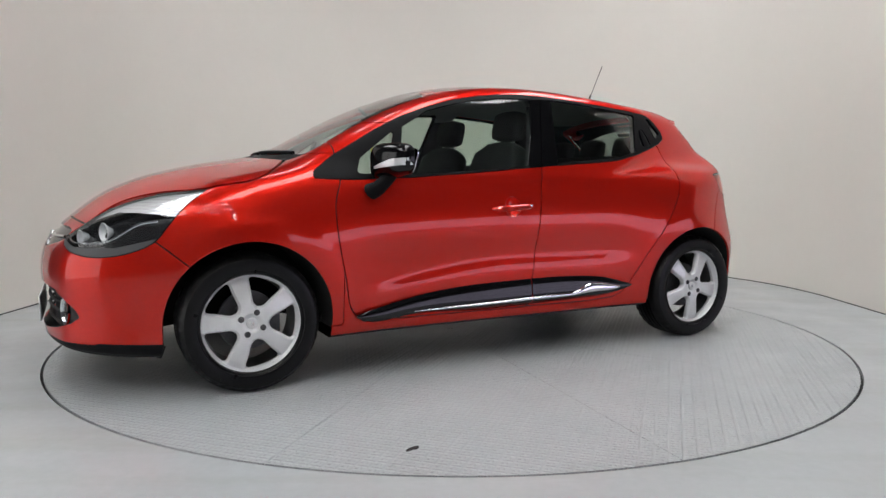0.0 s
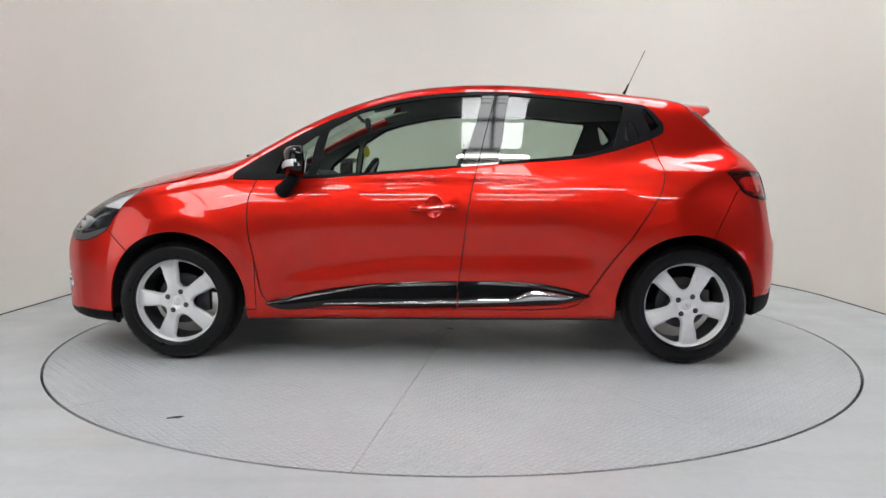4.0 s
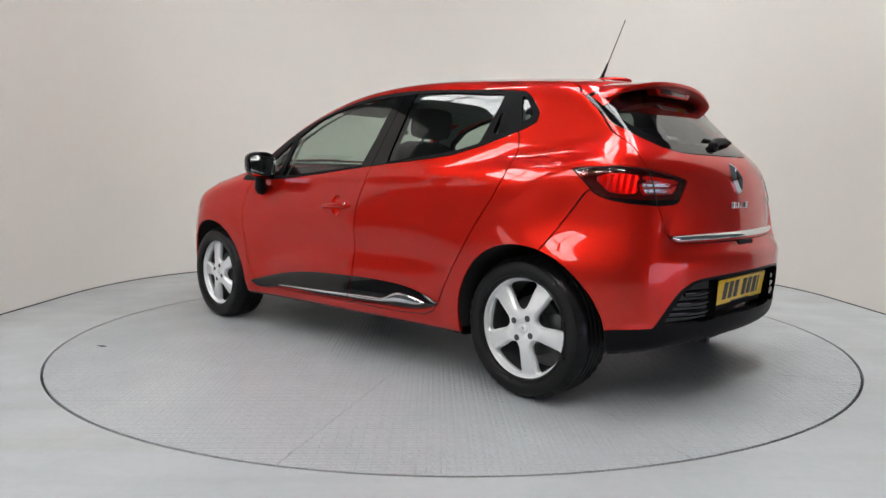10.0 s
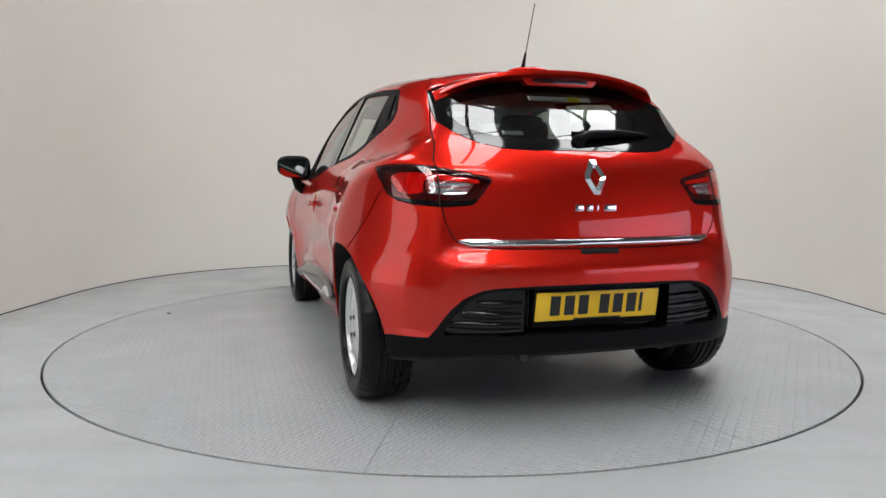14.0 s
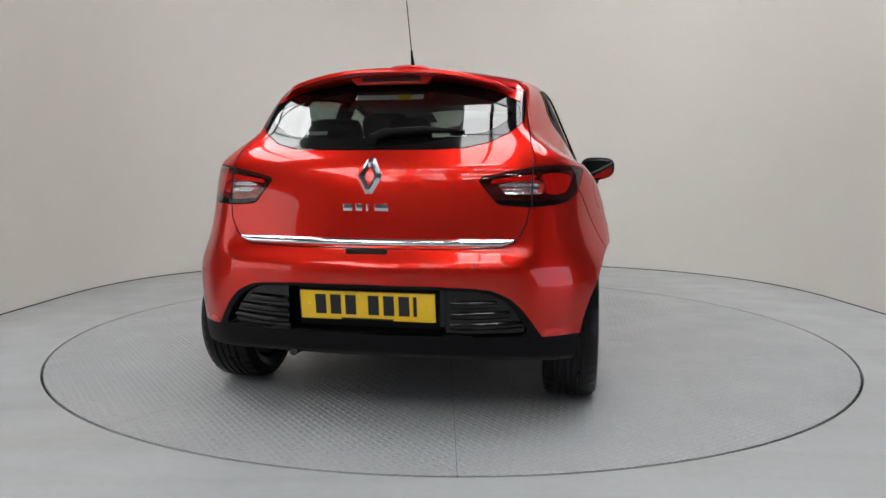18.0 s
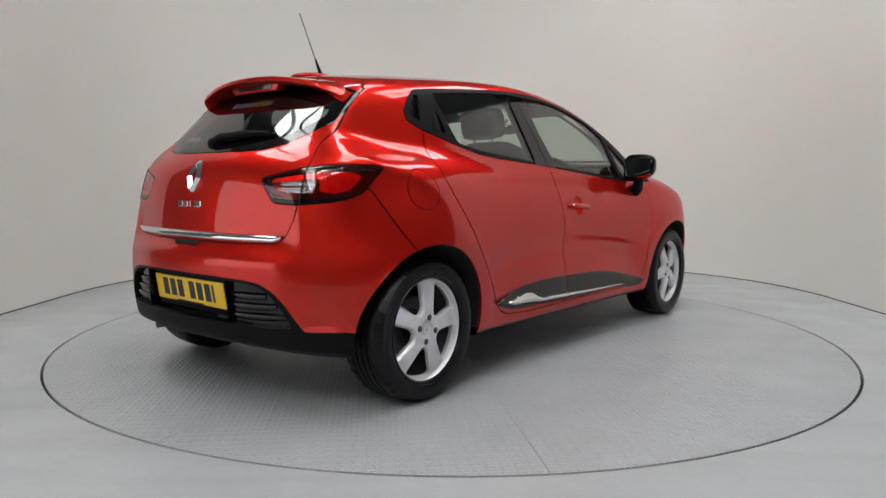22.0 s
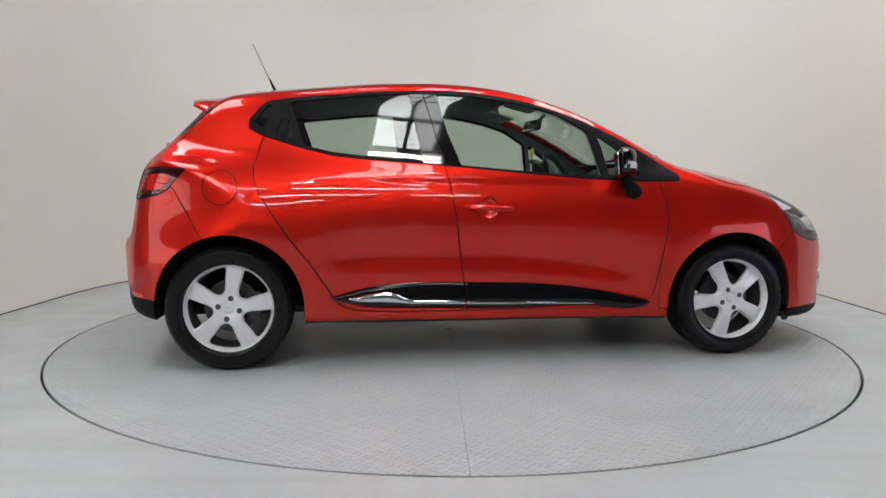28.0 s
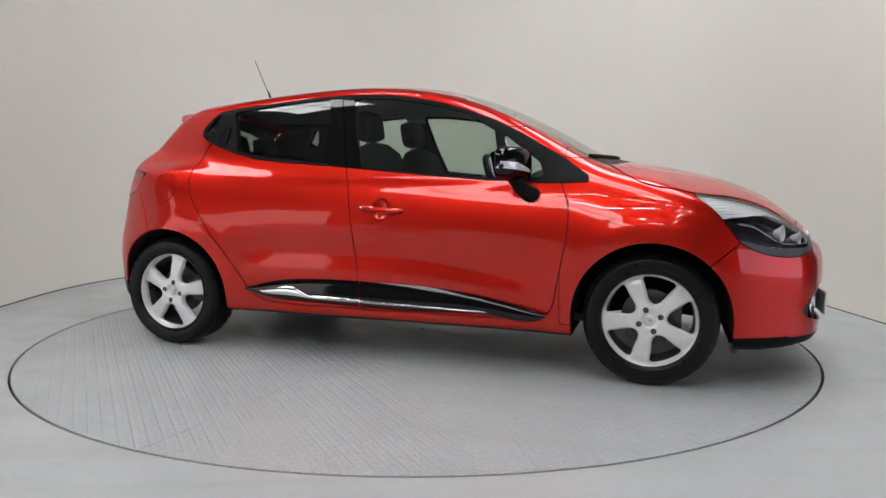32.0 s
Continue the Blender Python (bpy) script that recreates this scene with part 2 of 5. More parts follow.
def form(p, inset=0.0):
    """Below zero inside the body."""
    x, y, z = p[..., 0], np.abs(p[..., 1]), p[..., 2]
    yy = np.maximum(y - .5, 0)
    fs = (y - side_y(x, z)) * .95
    ft = (z - top_line(x) - crown(x) * (1 - (y / .5) ** 2)) * .93
    ff = (x - nose(z) + .085 * (y / .5) ** 2.2 + 2.2 * yy ** 2) * .9
    off = step(.50, .66, y)
    fr = (tail(z) * (1 - off) + tail_corner(z) * off - x + .052 * (y / .45) ** 2 + corner(z) * 2.9 * yy ** 3) * .85
    f = smax(fs, ft, .10)
    f = smax(f, ff, .10)
    f = smax(f, fr, .09)
    f = smax(f, (low_line(x) - .012 - z), .05)
    return f + inset


def form_normal(p):
    h = 2e-3
    out = np.zeros_like(p)
    for k in range(3):
        d = np.zeros(3)
        d[k] = h
        out[:, k] = form(p + d) - form(p - d)
    return out / np.maximum(np.linalg.norm(out, axis=1, keepdims=True), 1e-9)


def shell_grid(nl, na, inset=0.0, low=-math.pi / 2):
    """The left half of the form as a grid of rays from a spine: nl steps from nose to tail, na from floor to roof."""
    s = np.linspace(0, 1, nl)
    a, b = .24, .78
    psi = np.where(s < a, s / a, np.where(s > b, 1 + (s - b) / (1 - b), 1)) * math.pi / 2
    ox = np.where(s < a, 1.35, np.where(s > b, -1.2, 1.35 - 2.55 * (s - a) / (b - a)))
    oz = spline((1.35, .55), (.6, .72), (-.3, .78), (-1.2, .72))(ox)
    phi = np.linspace(low, math.pi / 2, na)
    C, P = np.meshgrid(psi, phi, indexing="ij")
    d = np.stack([np.cos(C), np.sin(C) * np.cos(P), np.sin(C) * np.sin(P)], -1)
    d[..., 1] = np.maximum(d[..., 1], 0)
    o = np.stack([ox, 0 * ox, oz], -1)[:, None, :] + 0 * d
    lo, hi = np.zeros(C.shape), np.full(C.shape, 1.6)
    for _ in range(40):
        mid = (lo + hi) / 2
        inside = form(o + d * mid[..., None], inset) < 0
        lo, hi = np.where(inside, mid, lo), np.where(inside, hi, mid)
    V = o + d * ((lo + hi) / 2)[..., None]
    V[..., 1] = np.where(np.cos(P) * np.sin(C) < 1e-6, 0, V[..., 1])
    faces = []
    for i in range(nl - 1):
        for j in range(na - 1):
            q = (i * na + j, (i + 1) * na + j, (i + 1) * na + j + 1, i * na + j + 1)
            faces.append(q)
    return V.reshape(-1, 3), faces


class Shell:
    """A skin of polygons that can be cut along curves."""

    def __init__(self, V, faces):
        self.v = [np.array(p) for p in V]
        self.faces, self.strips = faces, []

    def array(self):
        return np.array(self.v)

    def cut(self, faces, field):
        """Splits faces by the sign of field(points): (below zero, above zero)."""
        used = sorted({i for f in faces for i in f})
        if not used:
            return [], []
        val = dict(zip(used, field(np.array([self.v[i] for i in used]))))
        edge, neg, pos = {}, [], []
        for f in faces:
            s = [val[i] for i in f]
            if max(s) <= 0:
                neg.append(f)
                continue
            if min(s) >= 0:
                pos.append(f)
                continue
            n, p = [], []
            for k, i in enumerate(f):
                j = f[(k + 1) % len(f)]
                a, b = val[i], val[j]
                if a <= 0:
                    n.append(i)
                if a >= 0:
                    p.append(i)
                if a * b < 0:
                    key = (min(i, j), max(i, j))
                    if key not in edge:
                        t = a / (a - b)
                        self.v.append(self.v[i] * (1 - t) + self.v[j] * t)
                        edge[key] = len(self.v) - 1
                        val[edge[key]] = 0.0
                    n.append(edge[key])
                    p.append(edge[key])
            if len(n) > 2:
                neg.append(tuple(n))
            if len(p) > 2:
                pos.append(tuple(p))
        return neg, pos

    def gap(self, faces, field, width=.006):
        """Cuts a panel gap along field = 0; its strip goes to self.strips. Gives (inside, outside)."""
        inner, rest = self.cut(faces, lambda p: field(p) + width / 2)
        strip, outer = self.cut(rest, lambda p: field(p) - width / 2)
        self.strips = self.strips + strip
        return inner, outer

    def mesh(self, name, faces, side=0, push=0.0):
        """side 1: left, -1: right, 0: both halves as one mesh."""
        used = sorted({i for f in faces for i in f})
        idx = {i: k for k, i in enumerate(used)}
        P = np.array([self.v[i] for i in used])
        for _ in range(2):
            nn = form_normal(P)
            P = P - nn * form(P)[:, None] * (np.abs(P[:, 1:2]) > 1e-9)
        nn = form_normal(P)
        nn[np.abs(P[:, 1]) < 1e-6, 1] = 0
        P = P + nn * push
        fl = [tuple(idx[i] for i in f) for f in faces]
        if side == 1:
            return mesh_from(name, P, fl, nn)
        M, NM = P * (1, -1, 1), nn * (1, -1, 1)
        fr = [f[::-1] for f in fl]
        if side == -1:
            return mesh_from(name, M, fr, NM)
        n = len(P)
        centre = np.abs(P[:, 1]) < 1e-6
        fr = [tuple(k if centre[k] else k + n for k in f) for f in fr]
        return mesh_from(name, np.vstack([P, M]), fl + fr, np.vstack([nn, NM]))
# ---- the car ----
WHITE_LAMP = mat("lamp_reflector_silver", (.82, .83, .85), .2, .15, .8)
LAMP_DARK = mat("lamp_dark_red_border", (.055, .004, .004), .10, 0, .8)
def ribbed(name, color, rough, metal, scale, strength, axis="X"):
    """Moulded lamp insides: fine ribs pressed into the surface."""
    m = mat(name, color, rough, metal, .6, var=.10, var_scale=20)
    nt, N = m.node_tree, m.node_tree.nodes
    co, wv, vo, add, bp = (N.new(k) for k in ("ShaderNodeTexCoord", "ShaderNodeTexWave", "ShaderNodeTexVoronoi", "ShaderNodeMath", "ShaderNodeBump"))
    wv.bands_direction = axis
    wv.inputs["Scale"].default_value, wv.inputs["Distortion"].default_value = scale, .6
    vo.inputs["Scale"].default_value = scale * .45
    nt.links.new(co.outputs["Object"], wv.inputs["Vector"])
    nt.links.new(co.outputs["Object"], vo.inputs["Vector"])
    nt.links.new(wv.outputs["Fac"], add.inputs[0])
    nt.links.new(vo.outputs["Distance"], add.inputs[1])
    nt.links.new(add.outputs[0], bp.inputs["Height"])
    bp.inputs["Strength"].default_value, bp.inputs["Distance"].default_value = strength, .004
    nt.links.new(bp.outputs[0], N["Principled BSDF"].inputs["Normal"])
    return m


JEWEL = ribbed("lamp_red_jewel", (.95, .040, .028), .14, .45, 16, 1.0)
RIBBED_SILVER = ribbed("lamp_ribbed_silver", (.90, .91, .93), .18, .30, 24, .5, "Z")
CELL_GREY = ribbed("lamp_cell_grey", (.66, .67, .69), .14, .8, 14, .9, "Z")
CLEAR_GREY = mat("indicator_lens_grey", (.74, .75, .77), .12, .2, 1.0, var=.08, var_scale=30)
LAMP_BLACK = mat("lamp_housing_black", (.012, .012, .014), .25, 0, .5)
LAMP_GREY = mat("lamp_bezel_grey", (.075, .077, .082), .4, .1, var=.1)
RED_LENS = glass_mat("red_lamp_lens", (1.0, .28, .22), .95)
LAMP_RED = mat("lamp_red_reflector", (.75, .020, .016), .25, .2, .8)
PLATE_YELLOW = mat("plate_yellow", (.95, .60, .012), .35, 0, .3, var=.05)
PLATE_BLACK = mat("plate_bar_black", (.01, .01, .01), .4)
STICKER = mat("sticker_white", (.75, .77, .78), .5, var=.06)
STICKER_Y = mat("sticker_yellow", (.75, .65, .05), .5)
GREY_STICKER = mat("sticker_grey", (.45, .47, .48), .5)
MIRROR = mat("mirror_silvering", (.85, .87, .88), .01, 1.0)
PALE = mat("pale_interior_lining", (.33, .34, .33), .85, bump=.3, bump_scale=400, var=.1)

car = tagged(new("hatchback_car"), "glossy metallic red five-door hatchback parked on the turntable", "car")
V0, F0 = shell_grid(300, 170)
SH = Shell(V0, F0)


def U_tail(p):
    return -.6 * p[:, 0] - .8 * np.abs(p[:, 1])


def U_head(p):
    return .6 * p[:, 0] - .8 * np.abs(p[:, 1])


def on_side(outline, r=0.0, n=0):
    a = area(smooth_outline(outline, n) if n else outline, r)
    return lambda p: a(p[:, 0], p[:, 2])


def on_rear(outline, r=0.0, n=0, x_max=-1.0):
    a = area(smooth_outline(outline, n) if n else outline, r)
    return lambda p: np.maximum(a(np.abs(p[:, 1]), p[:, 2]), p[:, 0] - x_max)


def on_front(outline, r=0.0, n=0, x_min=1.3):
    a = area(smooth_outline(outline, n) if n else outline, r)
    return lambda p: np.maximum(a(np.abs(p[:, 1]), p[:, 2]), x_min - p[:, 0])


def arch(c):
    return lambda p: np.where(p[:, 2] > HUB_Z, np.hypot(p[:, 0] - c, p[:, 2] - HUB_Z), np.abs(p[:, 0] - c)) - ARCH


def rim_mesh(faces, depth, side, top=0.0, name="rim"):
    """A skirt that goes inwards from the free edges of a skin."""
    seen = {}
    for f in faces:
        for k in range(len(f)):
            e = (f[k], f[(k + 1) % len(f)])
            key = (min(e), max(e))
            seen[key] = None if key in seen else e
    edges = [e for e in seen.values() if e and not (SH.v[e[0]][1] < 1e-4 and SH.v[e[1]][1] < 1e-4)]
    used = sorted({i for e in edges for i in e})
    idx = {i: k for k, i in enumerate(used)}
    P = np.array([SH.v[i] for i in used])
    nn = form_normal(P)
    P = P - nn * form(P)[:, None]
    n = len(P)
    A = np.vstack([P + nn * top, P - nn * depth])
    fl = [(idx[b], idx[a], idx[a] + n, idx[b] + n) for a, b in edges]
    if side < 0:
        A, fl = A * (1, -1, 1), [f[::-1] for f in fl]
    if side == 0:
        m = len(A)
        fl = fl + [tuple(i + m for i in f[::-1]) for f in fl]
        A = np.vstack([A, A * (1, -1, 1)])
    return A, fl


def panel(name, faces, material, side, parent=None, label="", push=0.0, edge=.010):
    """One skin panel with turned-in edges."""
    me = SH.mesh(name, faces, side, push)
    if not edge:
        return obj(name, me, material, parent or car, label)
    A, fl = rim_mesh(faces, edge - push, side, push)
    n = len(me.vertices)
    co = np.empty(n * 3)
    me.vertices.foreach_get("co", co)
    norms = np.array([c.vector[:] for c in me.corner_normals])
    vn = np.zeros((n, 3))
    loops = np.array([l.vertex_index for l in me.loops])
    vn[loops] = norms
    verts = np.vstack([co.reshape(-1, 3), A])
    polys = [tuple(p.vertices) for p in me.polygons] + [tuple(i + n for i in f) for f in fl]
    fn = np.zeros((len(A), 3))
    for f in fl:
        q = np.cross(A[f[1]] - A[f[0]], A[f[2]] - A[f[0]])
        fn[list(f)] += q / max(np.linalg.norm(q), 1e-9)
    fn /= np.maximum(np.linalg.norm(fn, axis=1, keepdims=True), 1e-9)
    bpy.data.meshes.remove(me)
    return obj(name, mesh_from(name, verts, polys, np.vstack([vn, fn])), material, parent or car, label)


# outlines in side view (x, z)
DLO = [(1.006, .927), (.897, .923), (.785, .924), (.504, .936), (.222, .957), (-.063, .982), (-.352, 1.006), (-.645, 1.027), (-.793, 1.042), (-.946, 1.078),
       (-1.072, 1.118), (-1.16, 1.150), (-1.208, 1.178), (-1.208, 1.222), (-1.155, 1.287), (-1.11, 1.322), (-.975, 1.340), (-.823, 1.354), (-.671, 1.367), (-.52, 1.380),
       (-.37, 1.388), (-.22, 1.390), (-.07, 1.383), (.079, 1.363), (.227, 1.334), (.373, 1.291), (.519, 1.238), (.662, 1.169), (.803, 1.088), (.887, 1.039), (1.000, .960)]
F_GLASS = [(.524, 1.180), (.373, 1.268), (.226, 1.309), (.079, 1.338), (-.069, 1.356), (-.262, 1.364), (-.212, 1.165), (-.152, 1.003), (.222, .972), (.576, .950)]
VENT = [(.800, .947), (.768, 1.028), (.562, 1.180), (.590, 1.106), (.618, .945)]
R_GLASS = [(-.408, 1.366), (-.669, 1.347), (-1.000, 1.311), (-.932, 1.095), (-.795, 1.064), (-.646, 1.047), (-.353, 1.021)]
Q_GLASS = [(-1.090, 1.312), (-1.125, 1.297), (-1.190, 1.206), (-1.133, 1.166)]
PULL = [(-1.005, 1.236), (-1.047, 1.236), (-1.085, 1.142), (-1.06, 1.122), (-.985, 1.124)]
B_LINE = spline((1.45, -.358), (1.385, -.339), (.98, -.236), (.838, -.204), (.64, -.176), (.495, -.159), (.409, -.147), (.276, -.129))
F_LINE = spline((1.10, .880), (1.0, .880), (.923, .881), (.834, .912), (.76, .918), (.695, .915), (.583, .898), (.413, .867), (.31, .831), (.273, .792))
R_DOOR = [(-1.10, 1.150), (-1.135, 1.133), (-1.157, 1.059), (-1.172, .984), (-1.168, .927), (-1.142, .856), (-1.080, .757), (-.994, .630), (-.915, .529), (-.837, .412), (-.80, .352), (-.755, .305), (-.69, .280),
          (-.5, .268), (.5, .268), (.5, 1.2), (-.5, 1.2)]

# wheel openings and the underside
skin = F0
for c in (HUB, -HUB):
    _, skin = SH.cut(skin, arch(c))
under, skin = SH.cut(skin, lambda p: p[:, 2] - low_line(p[:, 0]) - .006)

# glass house
dlo, skin = SH.gap(skin, on_side(DLO), .003)
wind, skin = SH.cut(skin, lambda p: np.maximum.reduce([
    np.abs(p[:, 1]) - .497 - .125 * (p[:, 0] - .2), p[:, 0] - 1.11 + .12 * (p[:, 1] / .6) ** 2, .24 + .09 * (p[:, 1] / .5) ** 2 - p[:, 0], .9 - p[:, 2]]))
scuttle, skin = SH.cut(skin, lambda p: np.maximum.reduce([np.abs(p[:, 1]) - .60, p[:, 0] - 1.175 + .10 * (p[:, 1] / .6) ** 2, .9 - p[:, 0], .9 - p[:, 2]]))
WINDOW = [(-.2, 1.033), (.227, 1.035), (.336, 1.040), (.425, 1.062), (.50, 1.105), (.545, 1.150), (.68, 1.16), (.68, 1.42), (-.2, 1.5)]
back, skin = SH.gap(skin, lambda p: np.maximum(on_rear(WINDOW, x_max=-1.0)(p), p[:, 0] - np.interp(p[:, 2], [1.0, 1.12, 1.145, 1.285, 1.40], [-1.36, -1.40, -1.547, -1.385, -1.50])), .004)

# lamps
head, skin = SH.gap(skin, (lambda a: lambda p: np.maximum(a(U_head(p), p[:, 2]), 1.2 - p[:, 0]))(area(smooth_outline(
    [(.256, .878), (.284, .803), (.326, .730), (.366, .666), (.432, .628), (.516, .605), (.60, .598), (.68, .605), (.79, .632), (.845, .665), (.80, .700), (.745, .735), (.66, .800), (.535, .845), (.396, .867)], 4))), .005)
rear_lamp, skin = SH.gap(skin, (lambda a: lambda p: np.maximum(a(U_tail(p), p[:, 2]), p[:, 0] + 1.2))(area(
    [(.268, .970), (.318, .976), (.43, .979), (.532, .972), (.66, .948), (.752, .926), (.752, .918), (.698, .835), (.68, .828), (.592, .823), (.47, .832), (.398, .846), (.345, .868)])), .005)

# bonnet, doors, tailgate, bumpers
bon_z = spline((1.02, 1.05), (1.097, 1.004), (1.186, .954), (1.261, .921), (1.381, .899), (1.472, .880), (1.598, .867), (1.702, .847), (1.811, .805), (1.92, .725), (2.0, .655))
bonnet, skin = SH.gap(skin, lambda p: np.maximum((bon_z(p[:, 0]) - p[:, 2]) * .8, np.maximum(1.05 - p[:, 0], p[:, 0] - 1.985 + .25 * p[:, 1] ** 2)), .006)
f_door, skin = SH.gap(skin, lambda p: np.maximum.reduce([p[:, 0] - F_LINE(p[:, 2]), B_LINE(p[:, 2]) - p[:, 0], .266 - p[:, 2], p[:, 2] - 1.20]))
CUP = (-.022, .790)
cup_hole, f_door = SH.cut(f_door, lambda p: np.hypot(p[:, 0] - CUP[0], (p[:, 2] - CUP[1]) * .87) - .047)
r_door, skin = SH.gap(skin, lambda p: np.maximum(on_side(R_DOOR)(p), p[:, 0] - B_LINE(p[:, 2])))
gate, skin = SH.gap(skin, on_rear([(-.2, .667), (.323, .668), (.490, .673), (.535, .690), (.560, .722), (.581, .767), (.590, .82), (.600, .96), (.603, 1.0), (.583, 1.06), (.566, 1.133),
                                   (.552, 1.2), (.535, 1.30), (.48, 1.36), (.3, 1.5), (-.2, 1.6)], x_max=-1.17), .005)
r_bump, skin = SH.gap(skin, on_side([(-1.35, .10), (-1.35, .56), (-1.419, .662), (-1.493, .784), (-1.549, .878), (-1.60, .90), (-2.3, .90), (-2.3, .1)]), .006)
f_bump, skin = SH.gap(skin, on_side([(1.44, .48), (1.553, .570), (1.617, .623), (1.68, .676), (1.74, .74), (2.4, .80), (2.4, 0), (1.44, 0)]), .006)
wing, skin = SH.gap(skin, lambda p: np.maximum.reduce([.885 - p[:, 0], p[:, 2] - 1.045, .26 - p[:, 2]]), .004)
roof, skin = SH.cut(skin, lambda p: np.maximum(np.abs(p[:, 1]) - .50 + .02 * np.maximum(-p[:, 0], 0), 1.2 - p[:, 2]))

# bumper openings
r_lower, r_bump = SH.cut(r_bump, on_rear([(-.2, .540), (.256, .536), (.40, .530), (.465, .522), (.531, .492), (.579, .445), (.629, .368), (.645, .345), (.76, .343), (1.0, .30), (1.0, 0), (-.2, 0)], x_max=-1.3))
r_mid, r_lower = SH.cut(r_lower, on_rear([(-.2, .528), (.256, .524), (.40, .518), (.455, .510), (.515, .480), (.560, .430), (.60, .365), (.59, .352), (.40, .348), (.30, .352), (-.2, .352)]))
r_reflect, r_bump = SH.cut(r_bump, on_rear([(.652, .346), (.735, .346), (.745, .372), (.642, .372)], x_max=-1.3))
fog, f_bump = SH.cut(f_bump, on_front([(.30, .262), (.46, .285), (.57, .312), (.612, .343), (.60, .372), (.54, .418), (.46, .452), (.30, .462), (-.2, .465), (-.2, .255)], x_min=1.85))
grille, f_bump = SH.cut(f_bump, on_front([(-.2, .610), (.25, .622), (.40, .648), (.46, .668), (.44, .700), (.36, .712), (-.2, .712)], x_min=1.7))
f_lip, f_bump = SH.cut(f_bump, lambda p: p[:, 2] - np.where(p[:, 0] > 1.9, .234, .240))

panel("bonnet", bonnet, RED, 0)
panel("roof", roof, RED, 0, edge=0)
tailgate = panel("tailgate", gate, RED, 0)
front_bumper = panel("front_bumper", f_bump, RED, 0)
rear_bumper = panel("rear_bumper", r_bump, RED, 0)
panel("lower_lip", f_lip, SATIN_BLACK, 0, front_bumper, "matt black lower lip", edge=.02)
panel("valance", r_lower, SATIN_BLACK, 0, rear_bumper, "black textured lower valance", edge=.02)
r_plate, r_mid = SH.cut(r_mid, lambda p: np.abs(p[:, 1]) - .300)
panel("recess", r_plate, GLOSS_BLACK, 0, rear_bumper, "gloss black recess round the plate", push=-.055, edge=0)
for sd in (1, -1):
    panel("vent_panel", r_mid, GLOSS_BLACK, sd, rear_bumper, "gloss black slatted panel beside the plate", push=-.022, edge=0)
    obj("vent_wall", (lambda a: mesh_from("vent_wall", *a))(rim_mesh(r_mid, .023, sd)), GLOSS_BLACK, rear_bumper)
obj("recess_wall", (lambda a: mesh_from("recess_wall", *a))(rim_mesh(r_plate, .056, 0)), GLOSS_BLACK, rear_bumper)
obj("intake", SH.mesh("intake", fog, 0, -.05), ROUGH_BLACK, front_bumper, "black lower air intake")
obj("intake_wall", (lambda a: mesh_from("intake_wall", *a))(rim_mesh(fog, .051, 0)), SATIN_BLACK, front_bumper)
panel("grille", grille, GLOSS_BLACK, 0, front_bumper, "gloss black upper grille bar", push=-.012, edge=0)
obj("grille_wall", (lambda a: mesh_from("grille_wall", *a))(rim_mesh(grille, .013, 0)), GLOSS_BLACK, front_bumper)
panel("windscreen", wind, GLASS, 0, None, "greenish laminated windscreen", edge=0)
panel("scuttle", scuttle, SATIN_BLACK, 0, None, "black plastic scuttle under the wipers")
frit, pane = SH.cut(back, lambda p: np.maximum(p[:, 2] - 1.284 + .056 * (np.abs(p[:, 1]) / .44) ** 2.4, .068 - np.maximum(0, -on_rear([(-.6, 1.033), (.227, 1.035), (.336, 1.040), (.425, 1.062), (.50, 1.105), (.545, 1.150), (.550, 1.18), (.535, 1.29), (.50, 1.42), (-.6, 1.6)], x_max=-1.36)(p)) - .02))
panel("rear_window", frit, DARK_GLASS, 0, tailgate, "dark tinted rear window", edge=0)
panel("window_border", pane, GLOSS_BLACK, 0, tailgate, "gloss black border of the rear window", edge=0)
panel("underbody", under, WELL_BLACK, 0, edge=0)

seam_me = SH.mesh("panel_gap", SH.strips, 0, -.007)
obj("panel_gap", seam_me, SEAM_BLACK, car, "dark shut lines between the panels")

# front lamps and rear lamps get depth; the rest is split left and right
vent, frame_f = SH.cut(dlo, on_side(VENT, -.004))
g1, frame_f = SH.cut(frame_f, on_side(F_GLASS, .004))
g2, frame_f = SH.cut(frame_f, on_side(R_GLASS, .004))
g3, frame_f = SH.cut(frame_f, on_side(Q_GLASS, -.004))
pull, frame_f = SH.cut(frame_f, on_side(PULL, -.006))
sail, frame_f = SH.cut(frame_f, lambda p: F_LINE(p[:, 2]) + .001 - p[:, 0])
pil_b, frame_f = SH.cut(frame_f, on_side([(-.262, 1.364), (-.152, 1.003), (-.17, .992), (-.34, 1.008), (-.353, 1.021), (-.408, 1.366)], .002))
pil_f, pil_r = SH.cut(pil_b, lambda p: B_LINE(p[:, 2]) + .002 - p[:, 0])
_, pil_r = SH.cut(pil_r, lambda p: B_LINE(p[:, 2]) - .002 - p[:, 0])
fr_f, fr_r = SH.cut(frame_f, lambda p: B_LINE(p[:, 2]) + .001 - p[:, 0])
cap, skin_cap = SH.cut(skin, lambda p: np.hypot(p[:, 0] + 1.323, p[:, 2] - .884) - .0795)
cap_gap, skin_cap = SH.cut(skin_cap, lambda p: np.hypot(p[:, 0] + 1.323, p[:, 2] - .884) - .0835)
lamp_low, lamp_up = SH.cut(rear_lamp, lambda p: p[:, 2] - .856 - .012 * np.sin(8 * U_tail(p)))
